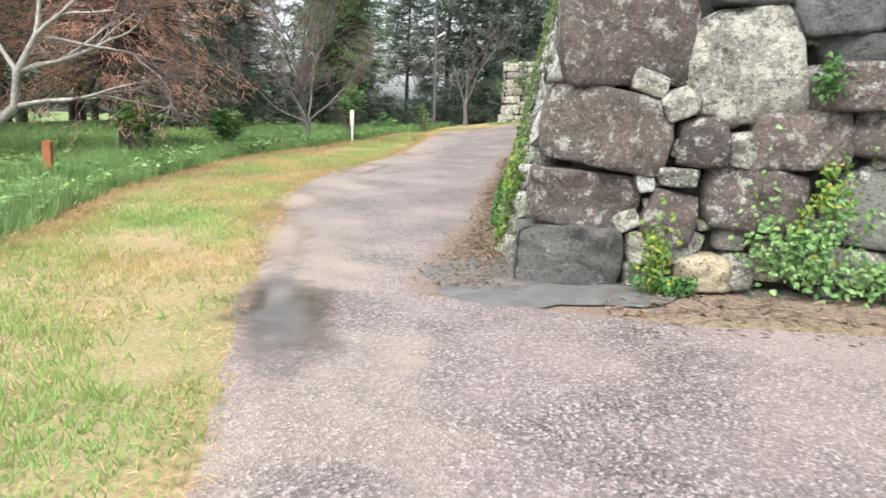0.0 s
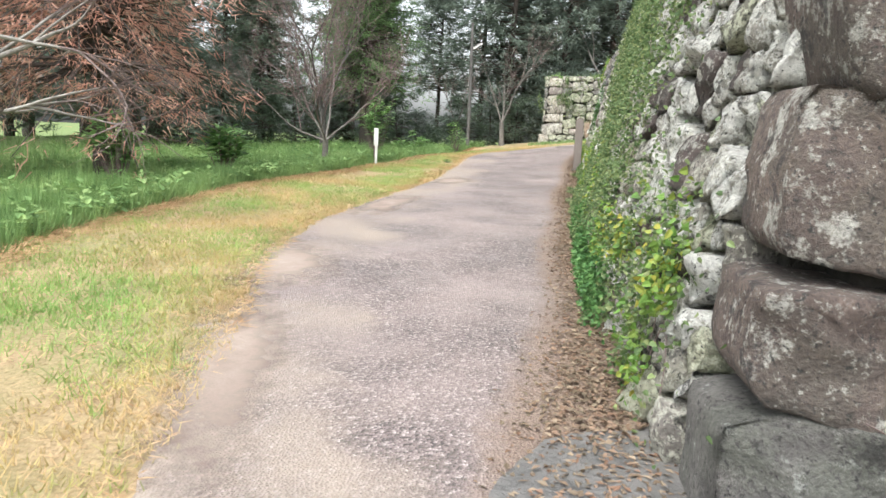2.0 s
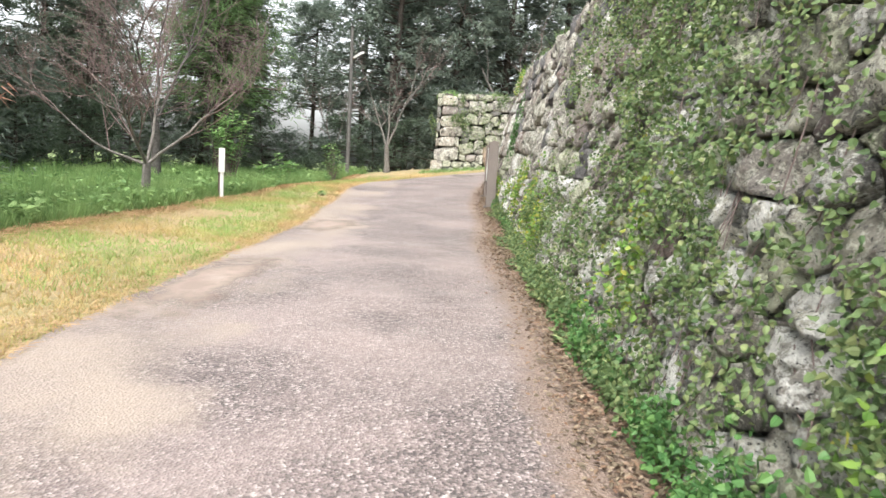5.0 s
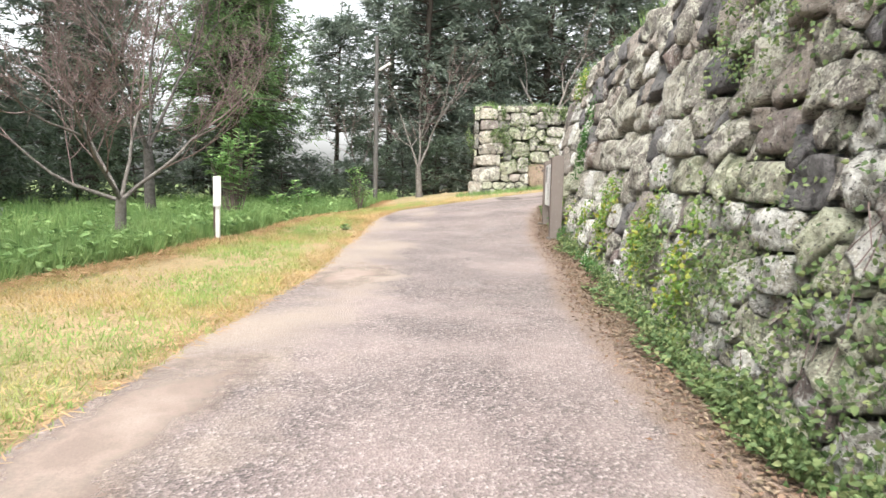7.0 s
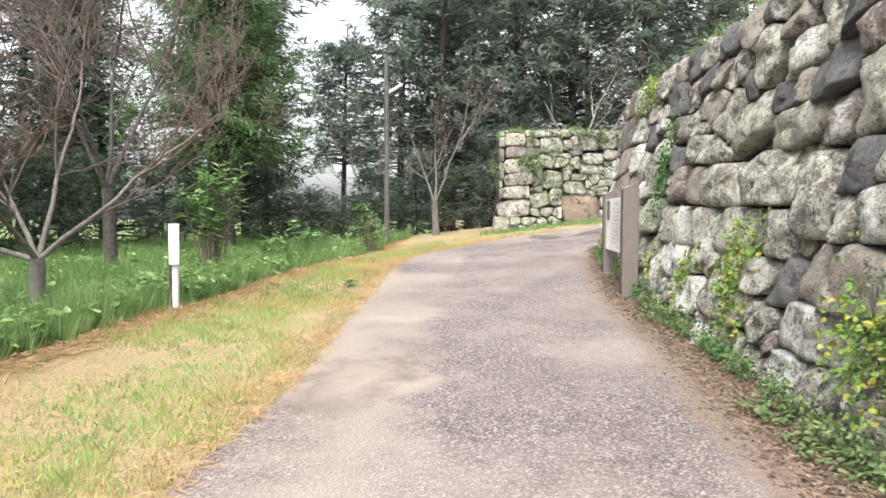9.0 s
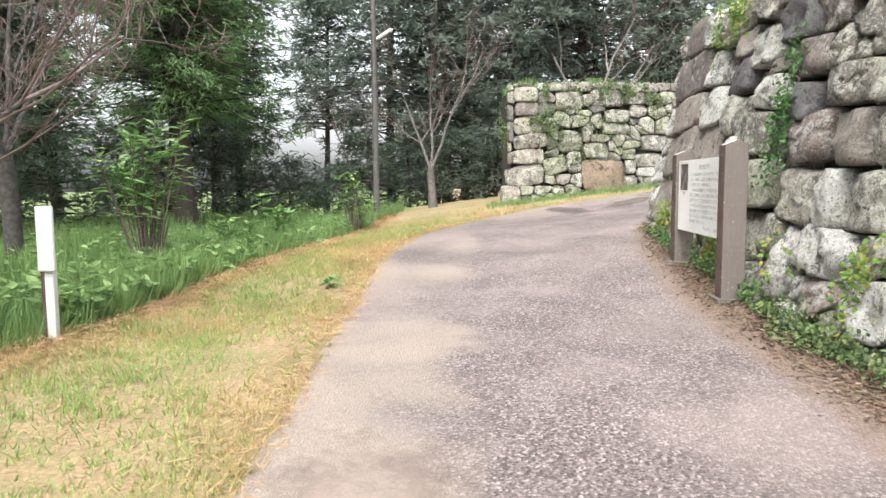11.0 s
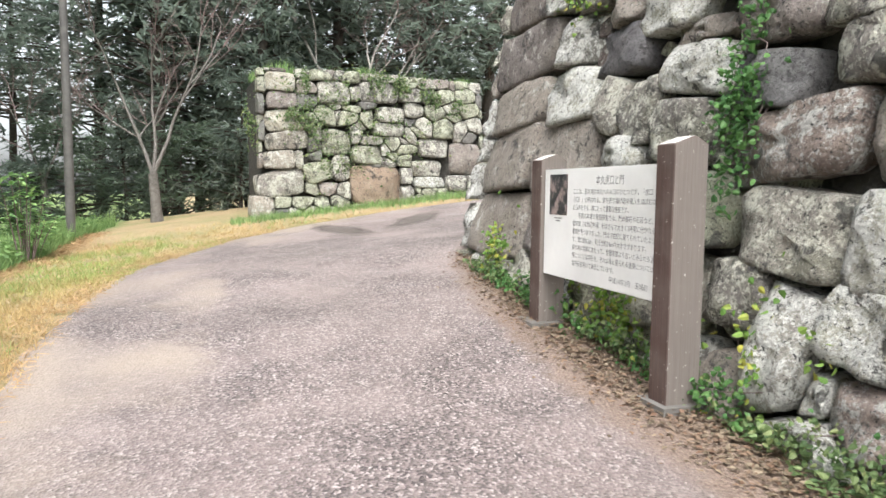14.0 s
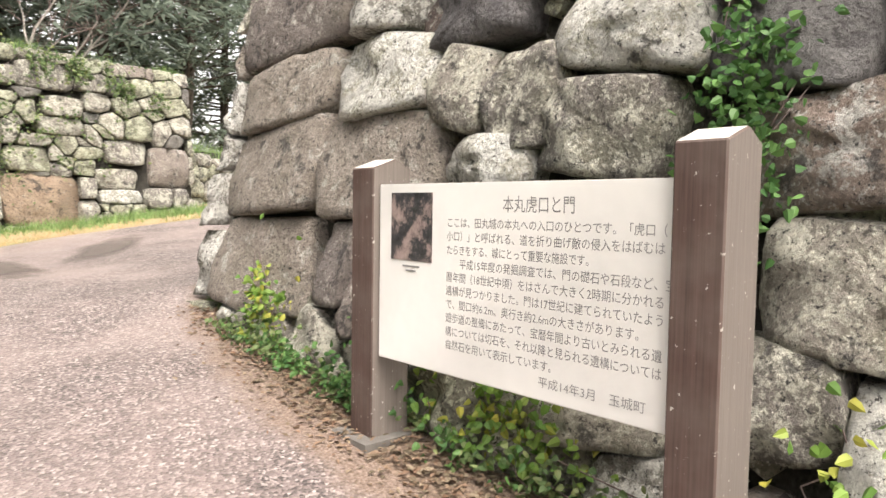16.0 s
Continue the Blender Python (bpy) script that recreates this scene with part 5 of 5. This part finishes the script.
def letters(text, size, at, parent, align="LEFT", width=None):
    """Flat black lettering on the west side of the notice; local y runs north, z up."""
    cu = bpy.data.curves.new("lettering", "FONT")
    cu.body, cu.size, cu.align_x = text, size, align
    cu.resolution_u = 2
    tmp = bpy.data.objects.new("lettering", cu)
    scene.collection.objects.link(tmp)
    bpy.context.view_layer.update()
    me = bpy.data.meshes.new_from_object(tmp.evaluated_get(bpy.context.evaluated_depsgraph_get()))
    bpy.data.objects.remove(tmp)
    me.materials.clear()
    me.materials.append(INK)
    ob = tagged(new("lettering", me), kind="stuff")
    k = 1.0
    if width and len(me.vertices):
        span = max(v.co.x for v in me.vertices) - min(v.co.x for v in me.vertices)
        k = width / max(span, 1e-3)
    ob.matrix_basis = pose(*at, 90, 0, -90) @ Matrix.Diagonal((k, 1, 1, 1))
    ob.parent = parent
    return ob


def notice():
    """Notice board on two posts; its south post stands at the origin."""
    bx, by = 0.68, 25.67
    base = holder("notice_board", bx, by, 0.55, -4.0)
    bevel_post("post", 0.23, 0.175, 1.66, [POST_WOOD, POST_CAP, POST_SIDE_LIT], base, (0.12, 0, -0.02))
    bevel_post("post", 0.23, 0.175, 1.45, [POST_WOOD, POST_CAP, POST_SIDE_LIT], base, (0.12, 1.74, 0.16))
    block("footing", (0.42, 0.44, 0.3), (0.07, 1.74, 0.1), CONCRETE, base, 0.06)
    block("footing", (0.4, 0.4, 0.22), (0.1, 0.0, -0.04), CONCRETE, base, 0.06)
    block("board", (0.03, 1.55, 0.83), (0.055, 0.87, 1.065), BOARD, base, 0.004)
    x = 0.0385
    top = 1.48
    block("printed_photo", (0.003, 0.29, 0.31), (x, 1.405, top - 0.195), PHOTO, base, 0)
    letters("本丸虎口と門", 0.07, (x, 0.84, top - 0.115), base, "LEFT", 0.35)
    rows = ["ここは、田丸城の本丸への入口のひとつです。「虎口（", "小口）」と呼ばれる、道を折り曲げ敵の侵入をはばむは", "たらきをする、城にとって重要な施設です。", "　平成15年度の発掘調査では、門の礎石や石段など、宝", "暦年間（18世紀中頃）をはさんで大きく2時期に分かれる", "遺構が見つかりました。門は17世紀に建てられていたよう", "で、間口約6.2m、奥行き約2.6mの大きさがあります。", "遊歩道の整備にあたって、宝暦年間より古いとみられる遺", "構については切石を、それ以降と見られる遺構については", "自然石を用いて表示しています。"]
    wide = [1.04, 1.04, 0.74, 1.0, 1.04, 1.04, 0.95, 1.04, 1.04, 0.58]
    for i, (text, w) in enumerate(zip(rows, wide)):
        letters(text, 0.045, (x, 1.165 - (0.04 if i == 3 else 0), top - 0.185 - 0.0585 * i), base, "LEFT", w)
    letters("平成14年3月　玉城町", 0.045, (x, 0.64, top - 0.775), base, "LEFT", 0.46)
    for i in range(2):
        block("caption_bar", (0.002, 0.12 - 0.05 * i, 0.008), (x, 1.405, top - 0.375 - 0.02 * i), INK, base, 0)
    tagged(base, "white notice board with black writing between two brown posts", "notice board")


notice()


def marker_post():
    x, y = -5.25, 24.35
    base = holder("marker_post", x, y, g(x, y) - 0.02, 4)
    bevel_post("post", 0.07, 0.07, 0.75, [PAINT_WHITE, PAINT_WHITE], base, (0, 0, 0), 0.01)
    block("plate", (0.13, 0.03, 0.52), (0, -0.052, 0.86), PAINT_WHITE, base, 0.006)
    block("stake", (0.04, 0.04, 0.62), (-0.06, 0.02, 0.3), POST_WOOD, base, 0.004)
    tagged(base, "white-painted wooden marker post in the verge grass", "marker post")
    x, y = -7.9, 11.7
    base = holder("rusty_post", x, y, g(x, y) - 0.02, 10)
    bevel_post("post", 0.14, 0.12, 0.62, [RUST, RUST], base, (0, 0, 0.1), 0.03)
    block("stake", (0.05, 0.05, 0.3), (0, 0, 0.12), POST_WOOD, base, 0.004)
    tagged(base, "short rust-red post standing in the grass", "post")


marker_post()


def lamp():
    x, y = -3.7, 37.4
    base = holder("street_lamp", x, y, g(x, y) - 0.05)
    s = Soup()
    s.tube([Vector((0, 0, 0)), Vector((0, 0, 2.5)), Vector((-0.02, 0, 5.9))], [0.085, 0.08, 0.06], 12)
    s.build("pole", POLE, base)
    a = Soup()
    a.tube([Vector((0, 0, 4.62)), Vector((0.3, -0.05, 4.8)), Vector((0.42, -0.07, 4.88))], [0.03, 0.03, 0.03], 6)
    a.build("arm", POLE, base)
    h = block("lamp_head", (0.5, 0.13, 0.09), (0.28, -0.05, 4.85), PAINT_WHITE, base, 0.03)
    h.matrix_basis = pose(0.28, -0.05, 4.85, 0, -32, 0)
    tagged(base, "thin dark street lamp with a slanted white head", "street lamp")


lamp()


def flat_patch(name, cx, cy, rx, ry, turn, lift, mat, label, category, seed):
    """A thin uneven patch that follows the road."""
    n, rings = 40, 6
    verts, faces, uvs = [], [], []
    for j in range(rings + 1):
        for i in range(n):
            uvs.append((j / rings, 0))
            a = 6.28318 * i / n
            k = j / rings * (1 + 0.28 * noise.noise((math.cos(a) * 1.6, math.sin(a) * 1.6, seed)) + 0.1 * noise.noise((math.cos(a) * 5, math.sin(a) * 5, seed)))
            px, py = rx * k * math.cos(a), ry * k * math.sin(a)
            c, s = math.cos(radians(turn)), math.sin(radians(turn))
            x, y = cx + px * c - py * s, cy + px * s + py * c
            verts.append((x, y, g(x, y) + lift * (1 if j < rings else 0.75)))
    for j in range(rings):
        for i in range(n):
            faces.append((j * n + i, j * n + (i + 1) % n, (j + 1) * n + (i + 1) % n, (j + 1) * n + i))
    return tagged(mesh(name, verts, faces, mat, True, None, uvs), label, category, kind="structure")


flat_patch("puddle", -1.5, 4.7, 0.62, 1.8, 20, 0.021, PUDDLE, "shallow brown rain puddle at the path edge", "puddle", 2)
for sx, sy, sw, sl, turned, k in ((-2.45, 7.6, 0.75, 3.0, 18, 3), (-3.05, 10.3, 1.1, 2.5, 14, 5), (-2.6, 21.4, 0.95, 2.4, -8, 11), (-3.1, 15.8, 0.9, 3.2, -4, 13)):
    flat_patch("sand_patch", sx, sy, sw, sl, turned, 0.0205, SAND, "pale sand washed onto the path edge", "sand", k)
for sx, sy, sw, sl, turned, k in ((0.7, 33.9, 0.5, 2.2, 6, 4), (2.2, 34.3, 0.6, 1.7, -35, 6)):
    flat_patch("damp_patch", sx, sy, sw, sl, turned, 0.0205, DAMP, "dark damp streak across the asphalt path", "damp patch", k)
flat_patch("slab", 0.35, 6.0, 1.05, 0.95, 0, 0.022, SLAB, "worn wet stone slab at the wall corner", "slab", 9)

chinking(face_south, wall_south, 0.75, 6.0, low_south, lambda u: 4.2, 200, 2)
chinking(face, wall_west, 6.8, 30.0, along, TOP, 420, 3)
south_stones()
west_stones()
north_stones()
northeast_stones()
